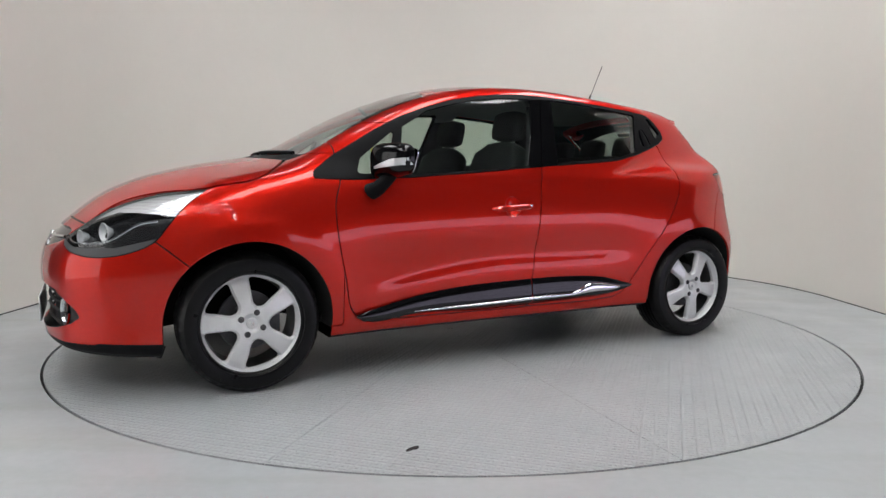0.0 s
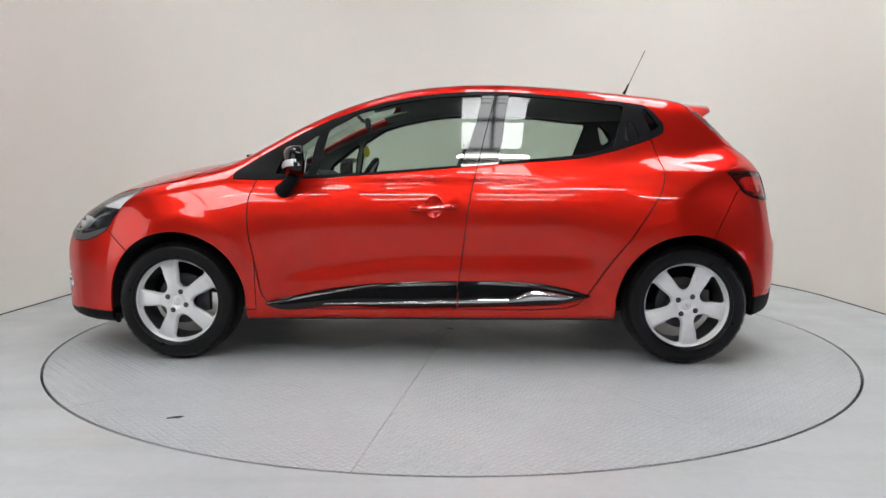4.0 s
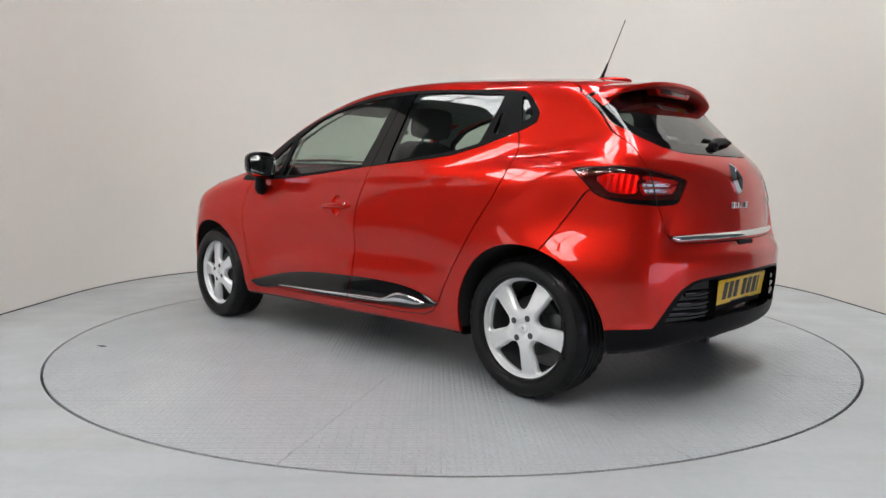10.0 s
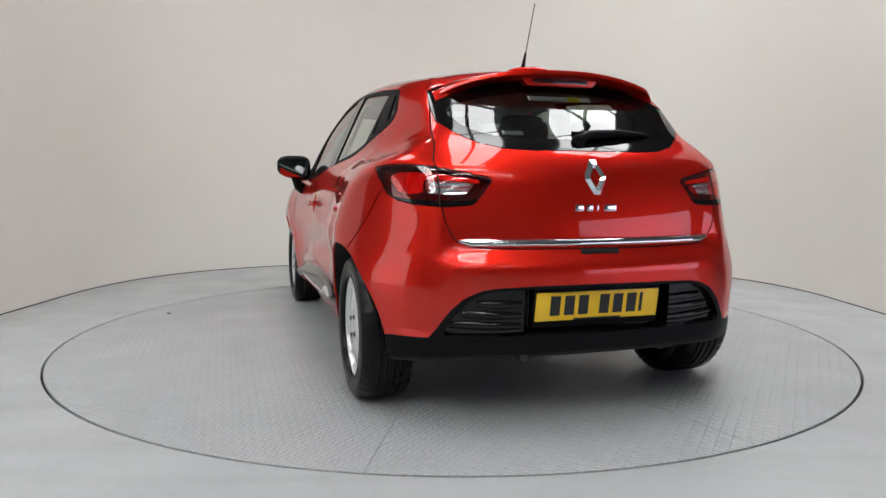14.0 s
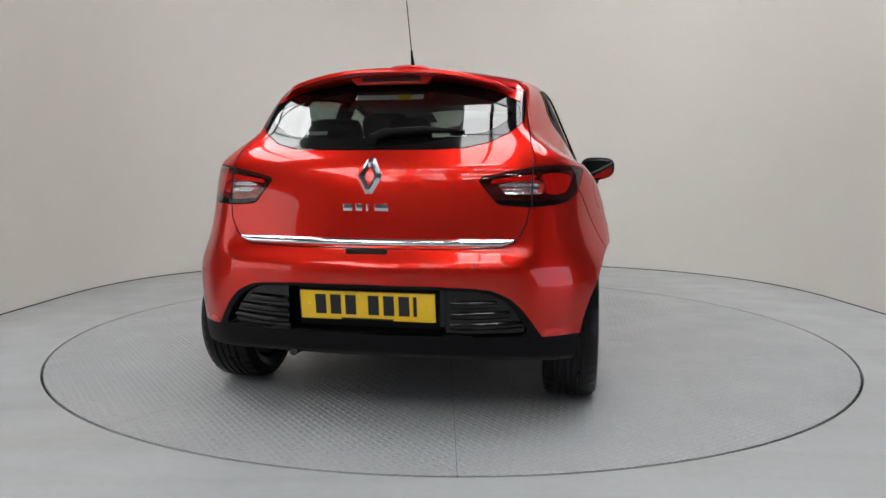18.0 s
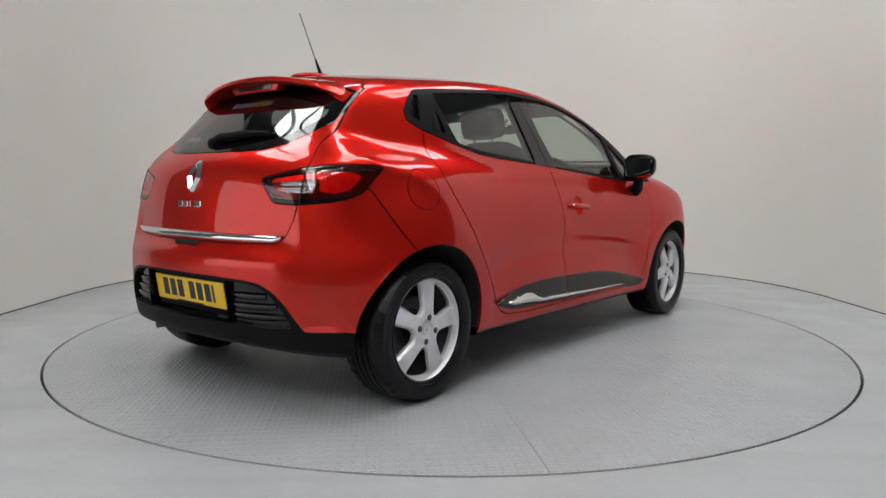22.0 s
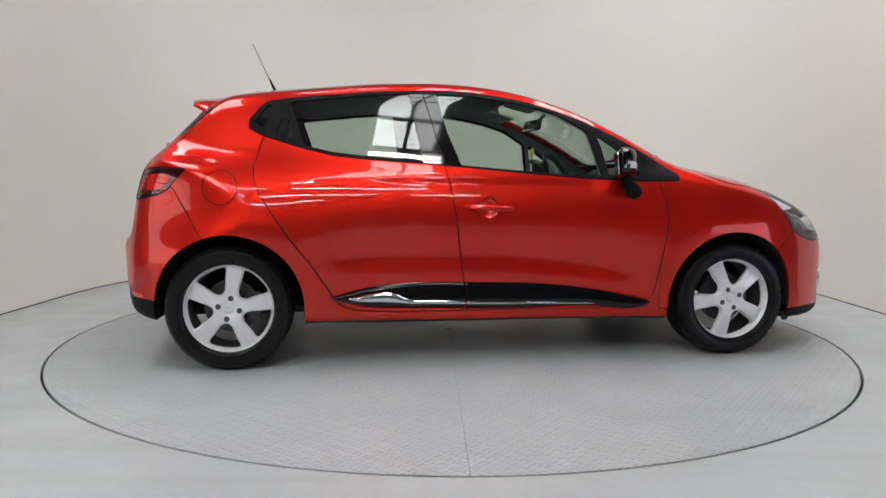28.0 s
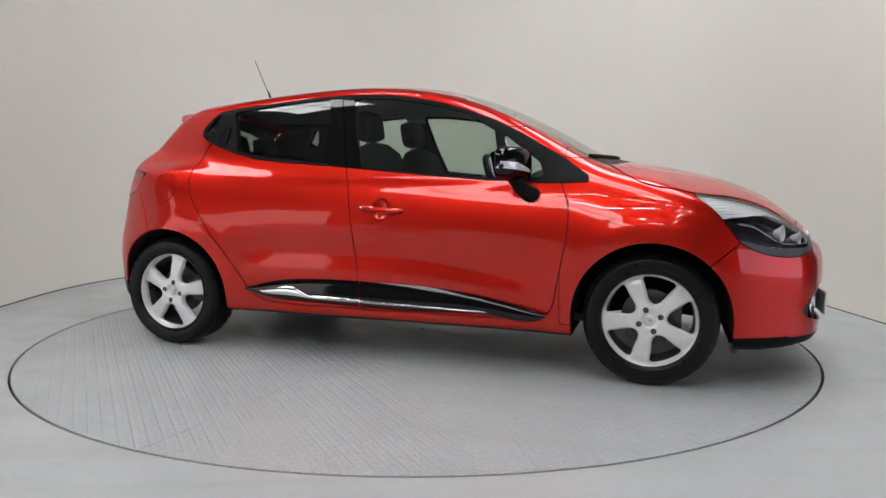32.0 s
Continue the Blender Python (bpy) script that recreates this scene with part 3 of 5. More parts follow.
lamp_rim, lamp_up = SH.cut(lamp_up, (lambda a: lambda p: -.008 - a(U_tail(p), p[:, 2]))(area(
    [(.268, .970), (.318, .976), (.43, .979), (.532, .972), (.66, .948), (.752, .926), (.752, .918), (.698, .835), (.68, .828), (.592, .80), (.47, .80), (.398, .80), (.30, .868)])))
lens_c, lens_r = SH.cut(lamp_up, (lambda a: lambda p: a(U_tail(p), p[:, 2]))(area([(.515, .908), (.535, .924), (.60, .921), (.698, .905), (.667, .868), (.60, .866), (.530, .868)], -.002)))

glows = [SH.cut(lens_r, (lambda a: lambda p: a(U_tail(p), p[:, 2]))(area(o, .004)))[0] for o in (
    [(.350, .934), (.390, .946), (.470, .948), (.522, .940), (.505, .925), (.498, .905), (.505, .880), (.450, .874), (.392, .884)], [(.540, .944), (.700, .922), (.712, .914), (.545, .932)])]
for sd, word in ((1, "left"), (-1, "right")):
    panel("front_wing", wing, RED, sd)
    panel("body_side", skin if sd > 0 else skin_cap, RED, sd, edge=.012)
    d1 = panel("front_door", f_door, RED, sd)
    d2 = panel("rear_door", r_door, RED, sd)
    if sd < 0:
        panel("fuel_flap", cap, RED, sd, edge=.006)
        obj("flap_gap", SH.mesh("flap_gap", cap_gap, sd, -.006), SEAM_BLACK, car)
    panel("window_glass", g1, GLASS, sd, d1, "greenish side glass", push=-.006, edge=0)
    panel("vent_glass", vent, GLASS, sd, d1, push=-.006, edge=0)
    panel("window_glass", g2, GLASS, sd, d2, "greenish side glass", push=-.006, edge=0)
    panel("quarter_glass", g3, DARK_GLASS, sd, d2, push=-.006, edge=0)
    panel("window_frame", fr_f, SATIN_BLACK, sd, d1, "satin black window surround", push=.002)
    panel("window_frame", fr_r, SATIN_BLACK, sd, d2, "satin black window surround", push=.002)
    panel("pillar_cover", pil_f, GLOSS_BLACK, sd, d1, "gloss black pillar cover", push=.001)
    panel("pillar_cover", pil_r, GLOSS_BLACK, sd, d2, "gloss black pillar cover", push=.001)
    panel("mirror_sail", sail, SATIN_BLACK, sd, None, "black triangular trim before the door", push=.002)
    panel("pull_recess", pull, ROUGH_BLACK, sd, d2, push=-.022, edge=0)
    obj("pull_wall", (lambda a: mesh_from("pull_wall", *a))(rim_mesh(pull, .022, sd)), SATIN_BLACK, d2)
    # hidden rear handle
    hb = prism(smooth_outline([(-1.018, 1.228), (-1.040, 1.228), (-1.072, 1.145), (-1.052, 1.132), (-1.022, 1.138)], 4), .016, None, .004)
    for v in hb.verts:
        y0 = side_y(np.array(v.co.x), np.array(v.co.y)) - .016
        v.co = Vector((v.co.x, sd * (float(y0) + v.co.z), v.co.y))
    bmesh.ops.recalc_face_normals(hb, faces=hb.faces)
    part("pull_handle", hb, SATIN_BLACK, d2)
    # tail lamp
    tl = panel("tail_lamp", lens_r, RED_LENS, sd, None, "red tail lamp with a clear inner lens and black base", edge=0)
    panel("lamp_border", lamp_rim, LAMP_DARK, sd, tl, "dark red lamp border", edge=0)
    panel("clear_lens", lens_c, CLEAR, sd, tl, edge=0)
    panel("lamp_base", lamp_low, GLOSS_BLACK, sd, tl, push=.001, edge=.01)
    obj("lamp_housing", SH.mesh("lamp_housing", lens_r, sd, -.022), LAMP_DARK, tl, "dark red lamp housing")
    for glow in glows:
        obj("jewel_reflector", SH.mesh("jewel_reflector", glow, sd, -.012), JEWEL, tl, "bright red faceted reflector")
        obj("jewel_wall", (lambda a: mesh_from("jewel_wall", *a))(rim_mesh(glow, .022, sd, -.012)), JEWEL, tl)
    obj("reflector", SH.mesh("reflector", lens_c, sd, -.02), CELL_GREY, tl)
    obj("lens_wall", (lambda a: mesh_from("lens_wall", *a))(rim_mesh(lens_c, .022, sd)), LAMP_RED, tl)
    obj("lamp_wall", (lambda a: mesh_from("lamp_wall", *a))(rim_mesh(rear_lamp, .024, sd)), LAMP_BLACK, tl)
    # head lamp
    hl = panel("headlamp", head, CLEAR, sd, None, "clear headlamp with dark bezel and bright reflectors", edge=0)
    obj("lamp_bezel", SH.mesh("lamp_bezel", head, sd, -.045), LAMP_BLACK, hl)
    obj("lamp_wall", (lambda a: mesh_from("lamp_wall", *a))(rim_mesh(head, .08, sd)), LAMP_BLACK, hl)
    lo_, hi_ = SH.cut(head, lambda p: np.interp(U_head(p), [.25, .36, .48, .60, .74, .85], [.760, .778, .790, .790, .745, .695]) - p[:, 2])
    obj("indicator_reflector", SH.mesh("indicator_reflector", lo_, sd, -.012), RIBBED_SILVER, hl, "ribbed silver indicator reflector")
    chin, _ = SH.cut(head, (lambda a: lambda p: np.maximum(p[:, 2] - .637 - .25 * np.maximum(.52 - U_head(p), 0) - .25 * np.maximum(U_head(p) - .72, 0), 0 * p[:, 0] - 1))(None))
    panel("lamp_chin", chin, LAMP_GREY, sd, hl, "dark grey lower lip of the lamp", push=.001, edge=0)
# ---- wheels ----
class Flat(Shell):
    """A sheet in (x, z) that can be cut; the height comes later."""


def polar_sheet(r0, r1, nr, na):
    rs, an = np.linspace(r0, r1, nr), np.linspace(0, 2 * math.pi, na, endpoint=False)
    V = np.array([(r * math.cos(a), 0, r * math.sin(a)) for r in rs for a in an])
    F = [(i * na + j, (i + 1) * na + j, (i + 1) * na + (j + 1) % na, i * na + (j + 1) % na) for i in range(nr - 1) for j in range(na)]
    return V, F


def spoke_face():
    """Five-spoke alloy face: outward is +y."""
    V, F = polar_sheet(.0005, .2045, 56, 300)
    S = Flat(V, F)
    half = [(.084, .010), (.092, .021), (.108, .031), (.128, .041), (.150, .053), (.170, .066), (.178, .069), (.185, .062), (.1905, .036)]
    hole = [(.081, 0)] + half + [(.193, 0)] + [(x, -y) for x, y in half[::-1]]
    shapes = [area([(x * math.cos(t) - y * math.sin(t), x * math.sin(t) + y * math.cos(t)) for x, y in hole], .005) for t in [radians(36 + 72 * k) for k in range(5)]]

    def field(p):
        return np.minimum.reduce([s(p[:, 0], p[:, 2]) for s in shapes])
    _, keep = S.cut(F, field)
    _, keep = S.cut(keep, lambda p: field(p) - .0085)
    _2, _ = S.cut(F, lambda p: -field(p))
    band, _ = S.cut(_2, lambda p: field(p) - .0085)
    faces = keep + band
    used = sorted({i for f in faces for i in f})
    idx = {i: k for k, i in enumerate(used)}
    P = np.array([S.v[i] for i in used])
    r = np.hypot(P[:, 0], P[:, 2])
    d = field(P)
    y = -.012 + .016 * step(.19, .06, r) - .010 * step(.05, .02, r) - .010 * np.clip(1 - d / .0085, 0, 1) - .004 * step(.15, .205, r)
    ang = np.arctan2(P[:, 2], P[:, 0])
    y = y + .004 * np.cos(5 * ang) * step(.06, .1, r) * (1 - step(.17, .2, r))
    P[:, 1] = y
    bm = bmesh.new()
    vs = [bm.verts.new(p) for p in P]
    for f in faces:
        try:
            bm.faces.new([vs[idx[i]] for i in f])
        except ValueError:
            pass
    bmesh.ops.recalc_face_normals(bm, faces=bm.faces)
    if sum(f.normal.y for f in bm.faces) < 0:
        bmesh.ops.reverse_faces(bm, faces=bm.faces)
    free = [e for e in bm.edges if e.is_boundary]
    ex = bmesh.ops.extrude_edge_only(bm, edges=free)
    for v in ex["geom"]:
        if isinstance(v, bmesh.types.BMVert):
            v.co.y -= .016
    return bm


def tyre_mesh():
    """Road tyre with grooves round the tread and cross slots at the shoulders."""
    prof = [(.212, .004), (.216, .016), (.225, .022), (.228, .018), (.240, .022), (.265, .023), (.280, .018), (.283, .014), (.294, .004), (.300, -.008), (.3015, -.016)]
    for c in (-.050, -.080, -.110, -.140):
        prof += [(.303, c + .006), (.297, c + .0035), (.297, c - .0035), (.303, c - .006)]
    prof += [(.3015, -.172), (.297, -.184), (.280, -.196), (.250, -.200), (.212, -.180)]
    bm = lathe(prof, 120)
    for v in bm.verts:
        r = math.hypot(v.co.x, v.co.z)
        if (-.012 < v.co.y < .006 or -.19 < v.co.y < -.17) and r > .29:
            k = round(math.atan2(v.co.z, v.co.x) / (2 * math.pi) * 120)
            if k % 3 == 0:
                v.co.x, v.co.z = v.co.x * .981, v.co.z * .981
    return bm


def form_y(x, z):
    """Half width of the whole form at a place in side view."""
    lo, hi = .3, 1.1
    for _ in range(30):
        m = (lo + hi) / 2
        if form(np.array([[x, m, z]]))[0] < 0:
            lo = m
        else:
            hi = m
    return lo


def wheel_thing(x, sd, phase):
    hub = new("wheel")
    hub.parent = car
    hub.matrix_basis = pose(x, sd * .832, HUB_Z, 0, 0, 0 if sd > 0 else 180)
    hub["label"] = "black tyre on a silver five-spoke alloy rim"
    return hub


TY, SPK = None, None
for x, sd, ph in ((HUB, 1, 33), (-HUB, 1, -8), (HUB, -1, 45), (-HUB, -1, 12)):
    hub = wheel_thing(x, sd, ph)
    if TY is None:
        TY = part("tyre", tyre_mesh(), RUBBER, hub, smooth=28)
        SPK = part("spoke_face", spoke_face(), SILVER, hub, smooth=26)
        LIP = part("rim_lip", lathe([(.2045, -.018), (.2085, -.006), (.2145, .001), (.2165, -.002), (.2155, -.012), (.206, -.022)], 96), SILVER, hub)
        BAR = part("rim_barrel", lathe([(.206, -.022), (.198, -.05), (.190, -.12), (.195, -.18)], 96), BARREL, hub, "inside of the rim, coloured dull grey for the shade there")
        DSK = part("brake_disc", lathe([(.0, -.075), (.075, -.075), (.08, -.085), (.130, -.085), (.131, -.107), (.08, -.11)], 64), DARK_METAL, hub)
        cal = box(.07, .05, .13, pose(-.105, -.10, 0), .01)
        CAL = part("caliper", cal, DARK_METAL, hub)
        CTR = part("centre_cap", lathe([(0, .000), (.018, .0), (.022, -.002), (.024, -.006)], 40), SILVER, hub)
        lg = prism([(0, .011), (.008, 0), (0, -.011), (-.008, 0)], .0015, pose(0, .0, 0, -90), 0)
        LGO = part("cap_mark", lg, CHROME, hub)
        bolts = []
        for k in range(4):
            a = radians(45 + 90 * k + 12)
            b = lathe([(0, .004), (.006, .004), (.0085, .001), (.0088, -.012)], 6)
            bolts.append((part("bolt", b, DARK_METAL, hub, smooth=20), a))
            bolts[-1][0].matrix_basis = pose(.051 * math.cos(a), .0065, .051 * math.sin(a))
            bolts.append((part("bolt_socket", lathe([(.0135, .0002), (.0130, .0010), (.0, .0010)], 24), DARK_METAL, hub), a))
            bolts[-1][0].matrix_basis = pose(.051 * math.cos(a), .0055, .051 * math.sin(a))
        kids = [TY, SPK, LIP, BAR, DSK, CAL, CTR, LGO] + [b[0] for b in bolts]
    else:
        for o in kids:
            c = o.copy()
            scene.collection.objects.link(c)
            c.parent = hub
    # spoke phase (local +x is minus screen right)
    turn = Matrix.Rotation(radians(ph - 180), 4, "Y")
    for c in hub.children:
        if c.name.split(".")[0] not in ("caliper", "brake_disc"):
            c.matrix_basis = turn @ c.matrix_basis
    well = bmesh.new()
    n = 36
    rows = []
    for k in range(n + 1):
        a = radians(-8 + 196 * k / n)
        cx, cz = x + .357 * math.cos(a), HUB_Z + .357 * math.sin(a)
        y1 = form_y(cx, max(cz, .24)) - .008
        rows.append([well.verts.new((cx, sd * y1, cz)), well.verts.new((cx, sd * .5, cz)), well.verts.new((x + .01 * math.cos(a), sd * .49, HUB_Z + .01 * math.sin(a)))])
    for p, q in zip(rows, rows[1:]):
        for k in range(2):
            well.faces.new([p[k], p[k + 1], q[k + 1], q[k]])
    part("wheel_well", well, WELL_BLACK, car)
    fl = prism([(-.02, 0), (.03, 0), (.018, -.045), (-.002, -.05)], .02)
    fl.transform(Matrix.Translation((x + (.36 if x > 0 else -.34), sd * .74 - .01, .215)) @ Matrix.Rotation(radians(90), 4, "X"))
    if x > 0:
        part("mud_flap", fl, ROUGH_BLACK, car)


def skin_table(u, w, place, lo, hi):
    """Where the skin lies along one axis, over a grid; place(u, w, t) gives a point. Gives a smooth look-up."""
    U, W = np.meshgrid(u, w, indexing="ij")
    lo, hi = np.full(U.shape, lo), np.full(U.shape, hi)
    for _ in range(26):
        m = (lo + hi) / 2
        inside = form(place(U, W, m)) < 0
        lo, hi = np.where(inside, m, lo), np.where(inside, hi, m)
    T = (lo + hi) / 2

    def at(a, b):
        i = (min(max(a, u[0]), u[-1]) - u[0]) / (u[1] - u[0])
        j = (min(max(b, w[0]), w[-1]) - w[0]) / (w[1] - w[0])
        i0, j0 = min(int(i), len(u) - 2), min(int(j), len(w) - 2)
        f, g = i - i0, j - j0
        return float((T[i0, j0] * (1 - g) + T[i0, j0 + 1] * g) * (1 - f) + (T[i0 + 1, j0] * (1 - g) + T[i0 + 1, j0 + 1] * g) * f)
    return at


def stacked(*axes):
    return np.stack(axes, -1)


FRONT = skin_table(np.linspace(0, .7, 71), np.linspace(.2, .8, 121), lambda y, z, t: stacked(t, y, z), 1.0, 2.4)
BACK = skin_table(np.linspace(0, .7, 141), np.linspace(.3, 1.4, 441), lambda y, z, t: stacked(t, y, z), -1.0, -2.2)
TOP = skin_table(np.linspace(-1.45, -1.1, 71), np.linspace(0, .56, 113), lambda x, y, t: stacked(x, y, t), .9, 1.6)


def front_x(y, z):
    return FRONT(abs(y), z)


def lamp_spot(u, z, deep):
    """A place inside the headlamp cover; u runs round the corner of the nose."""
    lo, hi = .2, .95
    for _ in range(40):
        y = (lo + hi) / 2
        if form(np.array([[(u + .8 * y) / .6, y, z]]))[0] < 0:
            lo = y
        else:
            hi = y
    p = np.array([[(u + .8 * lo) / .6, lo, z]])
    return tuple((p - form_normal(p) * deep)[0])


# ---- door handles, mirrors, trims ----
def skin_y(x, z, d=0.0):
    return float(side_y(np.array(x), np.array(z))) + d


for sd in (1, -1):
    # handle: dished cup and a bowed grip
    for x0, z0 in ((-.022, .790),):
        cup = bmesh.new()
        rows = []
        for i in range(9):
            r = .0485 * i / 8
            rows.append([cup.verts.new((x0 + r * 1.0 * math.cos(a), sd * (skin_y(x0 + r * math.cos(a), z0 + r * 1.15 * math.sin(a)) - .024 * (1 - (i / 8) ** 2) ** .7), z0 + r * 1.15 * math.sin(a)))
                         for a in [2 * math.pi * k / 32 for k in range(32)]] if i else [cup.verts.new((x0, sd * (skin_y(x0, z0) - .024), z0))])
        for p, q in zip(rows, rows[1:]):
            for k in range(32):
                u = list(dict.fromkeys([p[k % len(p)], p[(k + 1) % 32 % len(p)], q[(k + 1) % 32], q[k]]))
                cup.faces.new(u)
        bmesh.ops.recalc_face_normals(cup, faces=cup.faces)
        doors = [o for o in car.children if o.name.startswith("front_door")]
        door = doors[0 if sd > 0 else 1]
        hd = part("door_handle", tube([(x0 + .118 * t, sd * (skin_y(x0 + .118 * t, z0) + .030 * (1 - t ** 4) - .004), z0 - .004 + .0 * t - .006 * t) for t in np.linspace(-1, 1, 17)], .012,
                                      10, [.008 + .0065 * (1 - t ** 6) for t in np.linspace(-1, 1, 17)]), RED, door, "body-coloured pull handle")
        part("handle_cup", cup, RED, door)
        part("lock_button", lathe([(0, .003), (.006, .002), (.007, -.002)], 16), CHROME, door).matrix_basis = pose(x0 - .095, sd * (skin_y(x0, z0) + .026), z0 + .006, 0, 0, 0 if sd > 0 else 180)
    # sill trim along both doors: gloss black wedge
    lo = spline((.832, .294), (.80, .276), (.6, .270), (.2, .273), (-.066, .276), (-.499, .288), (-.73, .315), (-.812, .345))
    up = spline((.832, .302), (.649, .343), (.506, .371), (.222, .403), (-.064, .417), (-.293, .422), (-.495, .413), (-.639, .393), (-.815, .348))

    def strip(name, x0, x1, lo, up, lift, m, parent, n=60, label="", kick=.030):
        bm = bmesh.new()
        rows = []
        for k in range(n + 1):
            x = x0 + (x1 - x0) * k / n
            a, b = float(lo(x)), float(up(x))
            e = min(1.0, max(.02, (b - a) / .02))
            row = []
            for j in range(9):
                s = j / 8
                z = a + (b - a) * s
                h = lift * e * (1 - abs(2 * s - 1) ** 3.5) - .003 + kick * max(0, 1 - (z - .27) / .15) * (1 if s > 0 else .2)
                row.append(bm.verts.new((x, sd * (skin_y(x, z) + h), z)))
            rows.append(row)
        for p, q in zip(rows, rows[1:]):
            for j in range(8):
                bm.faces.new([p[j], p[j + 1], q[j + 1], q[j]])
        bmesh.ops.recalc_face_normals(bm, faces=bm.faces)
        if sum(f.normal.y * sd for f in bm.faces) < 0:
            bmesh.ops.reverse_faces(bm, faces=bm.faces)
        return part(name, bm, m, parent, label, 50)
    rdoor = [o for o in car.children if o.name.startswith("rear_door")][0 if sd > 0 else 1]
    t1 = strip("sill_trim", .828, -.139, lo, up, .012, GLOSS_BLACK, door, label="gloss black lower door trim")
    t2 = strip("sill_trim", -.145, -.811, lo, up, .012, GLOSS_BLACK, rdoor, label="gloss black lower door trim")
    c_lo = spline((.70, .291), (.2, .296), (-.15, .302), (-.45, .310), (-.60, .317), (-.70, .329), (-.735, .342))
    c_up = spline((.70, .296), (.222, .313), (-.151, .326), (-.353, .332), (-.43, .340), (-.49, .368), (-.545, .377), (-.63, .367), (-.735, .345))
    strip("chrome_blade", .695, -.139, c_lo, c_up, .021, CHROME, t1, label="chrome blade")
    strip("chrome_blade", -.145, -.732, c_lo, c_up, .022, CHROME, t2, label="chrome blade")
    # mirror
    mr = part("mirror_housing", (lambda: None)() or bmesh.new(), GLOSS_BLACK, car, "gloss black door mirror")
    bm = bmesh.new()
    bmesh.ops.create_uvsphere(bm, u_segments=36, v_segments=24, radius=1)
    for v in bm.verts:
        x, y, z = v.co
        f = lambda q, n: math.copysign(abs(q) ** n, q)
        x, y, z = f(x, .62), f(y, .60), f(z, .60)
        if x < 0:
            x *= .25
        v.co = (.085 * x * (1 - .25 * max(0, y)) - .034 * y, .114 * y, .079 * z * (1 - .16 * y) + .010 * y)
    bm.transform(Matrix.Translation((.640, 0, 0)) @ Matrix.Identity(4))
    for v in bm.verts:
        v.co = Vector((v.co.x, sd * (.888 + v.co.y), 1.012 + v.co.z))
    bmesh.ops.recalc_face_normals(bm, faces=bm.faces)
    bm.to_mesh(mr.data)
    mr.data.shade_smooth()
    bm.free()
    gl = prism(smooth_outline([(-.088, -.052), (.085, -.045), (.092, .0), (.085, .055), (0, .064), (-.080, .056), (-.098, .0)], 4), .004)
    gl.transform(Matrix.Translation((.617, sd * .888, 1.012)) @ Matrix.Rotation(radians(-90), 4, "Y") @ Matrix.Rotation(radians(90), 4, "Z") @ Matrix.Diagonal((-sd, 1, 1, 1)))
    for v in gl.verts:
        v.co.x -= .30 * (abs(v.co.y) - .888) + .12 * (v.co.z - 1.012)
    bmesh.ops.recalc_face_normals(gl, faces=gl.faces)
    part("mirror_glass", gl, MIRROR, mr, "mirror glass")
    # indicator band round the front of the housing
    ib = bmesh.new()
    rows = []
    for k in range(20):
        yy = -.035 + .148 * k / 19
        row = []
        for j in range(4):
            zz = -.036 + (.010 + .022 * min(1, k / 12)) * j / 3
            q = max(0, 1 - (abs(yy) / .114) ** 3.2 - (abs(zz) / .079) ** 3.2)
            row.append(ib.verts.new(((.640) + .0875 * q ** .31 * (1 - .25 * max(0, yy / .114)) + .0025 - .30 * yy, sd * (.888 + yy), 1.012 + zz + .012 * (yy / .1))))
        rows.append(row)
    for p, q in zip(rows, rows[1:]):
        for j in range(3):
            ib.faces.new([p[j], p[j + 1], q[j + 1], q[j]])
    bmesh.ops.recalc_face_normals(ib, faces=ib.faces)
    part("indicator", ib, CLEAR_GREY, mr, "clear mirror indicator")
    ft = tube([(.735, sd * .820, .868), (.715, sd * .850, .885), (.690, sd * .865, .915), (.665, sd * .88, .960)], .03, 12, [.040, .034, .030, .032])
    for v in ft.verts:
        v.co.x = .70 + (v.co.x - .70) * 1.15
    part("mirror_foot", ft, SATIN_BLACK, mr, "matt black mirror foot")
    # fog lamp with chrome ring
    fx, fy, fz = front_x(.53, .36), .530, .362
    m = Matrix.Translation((fx - .014, sd * fy, fz)) @ Matrix.Rotation(radians(-90 + sd * 22), 4, "Z")
    fg = lathe([(.0, .0), (.036, .002), (.042, .012)], 32)
    fg.transform(m @ Matrix.Diagonal((.8, 1, 1.15, 1)))
    part("fog_lamp", fg, CLEAR, front_bumper)
    fr = lathe([(.042, .0), (.047, .010), (.050, .012), (.049, .0)], 32, closed=True)
    fr.transform(m @ Matrix.Diagonal((.8, 1, 1.15, 1)))
    part("fog_ring", fr, CHROME, front_bumper, "chrome fog lamp ring")
    # head lamp bowls
    hl = [o for o in car.children if o.name.startswith("headlamp")][0 if sd > 0 else 1]
    for u, bz, br in ((.745, .684, .028), (.600, .706, .037)):
        bx, by, bz = lamp_spot(u, bz, .016)
        bx += .02
        bw = lathe([(.0, -.045), (br * .5, -.035), (br * .85, -.012), (br, .0), (br + .004, -.002)], 32)
        bw.transform(Matrix.Translation((bx - .02, sd * by, bz)) @ Matrix.Rotation(radians(-90 + sd * 25), 4, "Z"))
        part("lamp_bowl", bw, WHITE_LAMP, hl, "bright reflector bowl")
        bl = lathe([(.0, .0), (br * .3, -.004), (br * .36, -.02)], 24)
        bl.transform(Matrix.Translation((bx - .03, sd * by, bz)) @ Matrix.Rotation(radians(-90 + sd * 25), 4, "Z"))
        part("lamp_bulb", bl, CLEAR, hl)
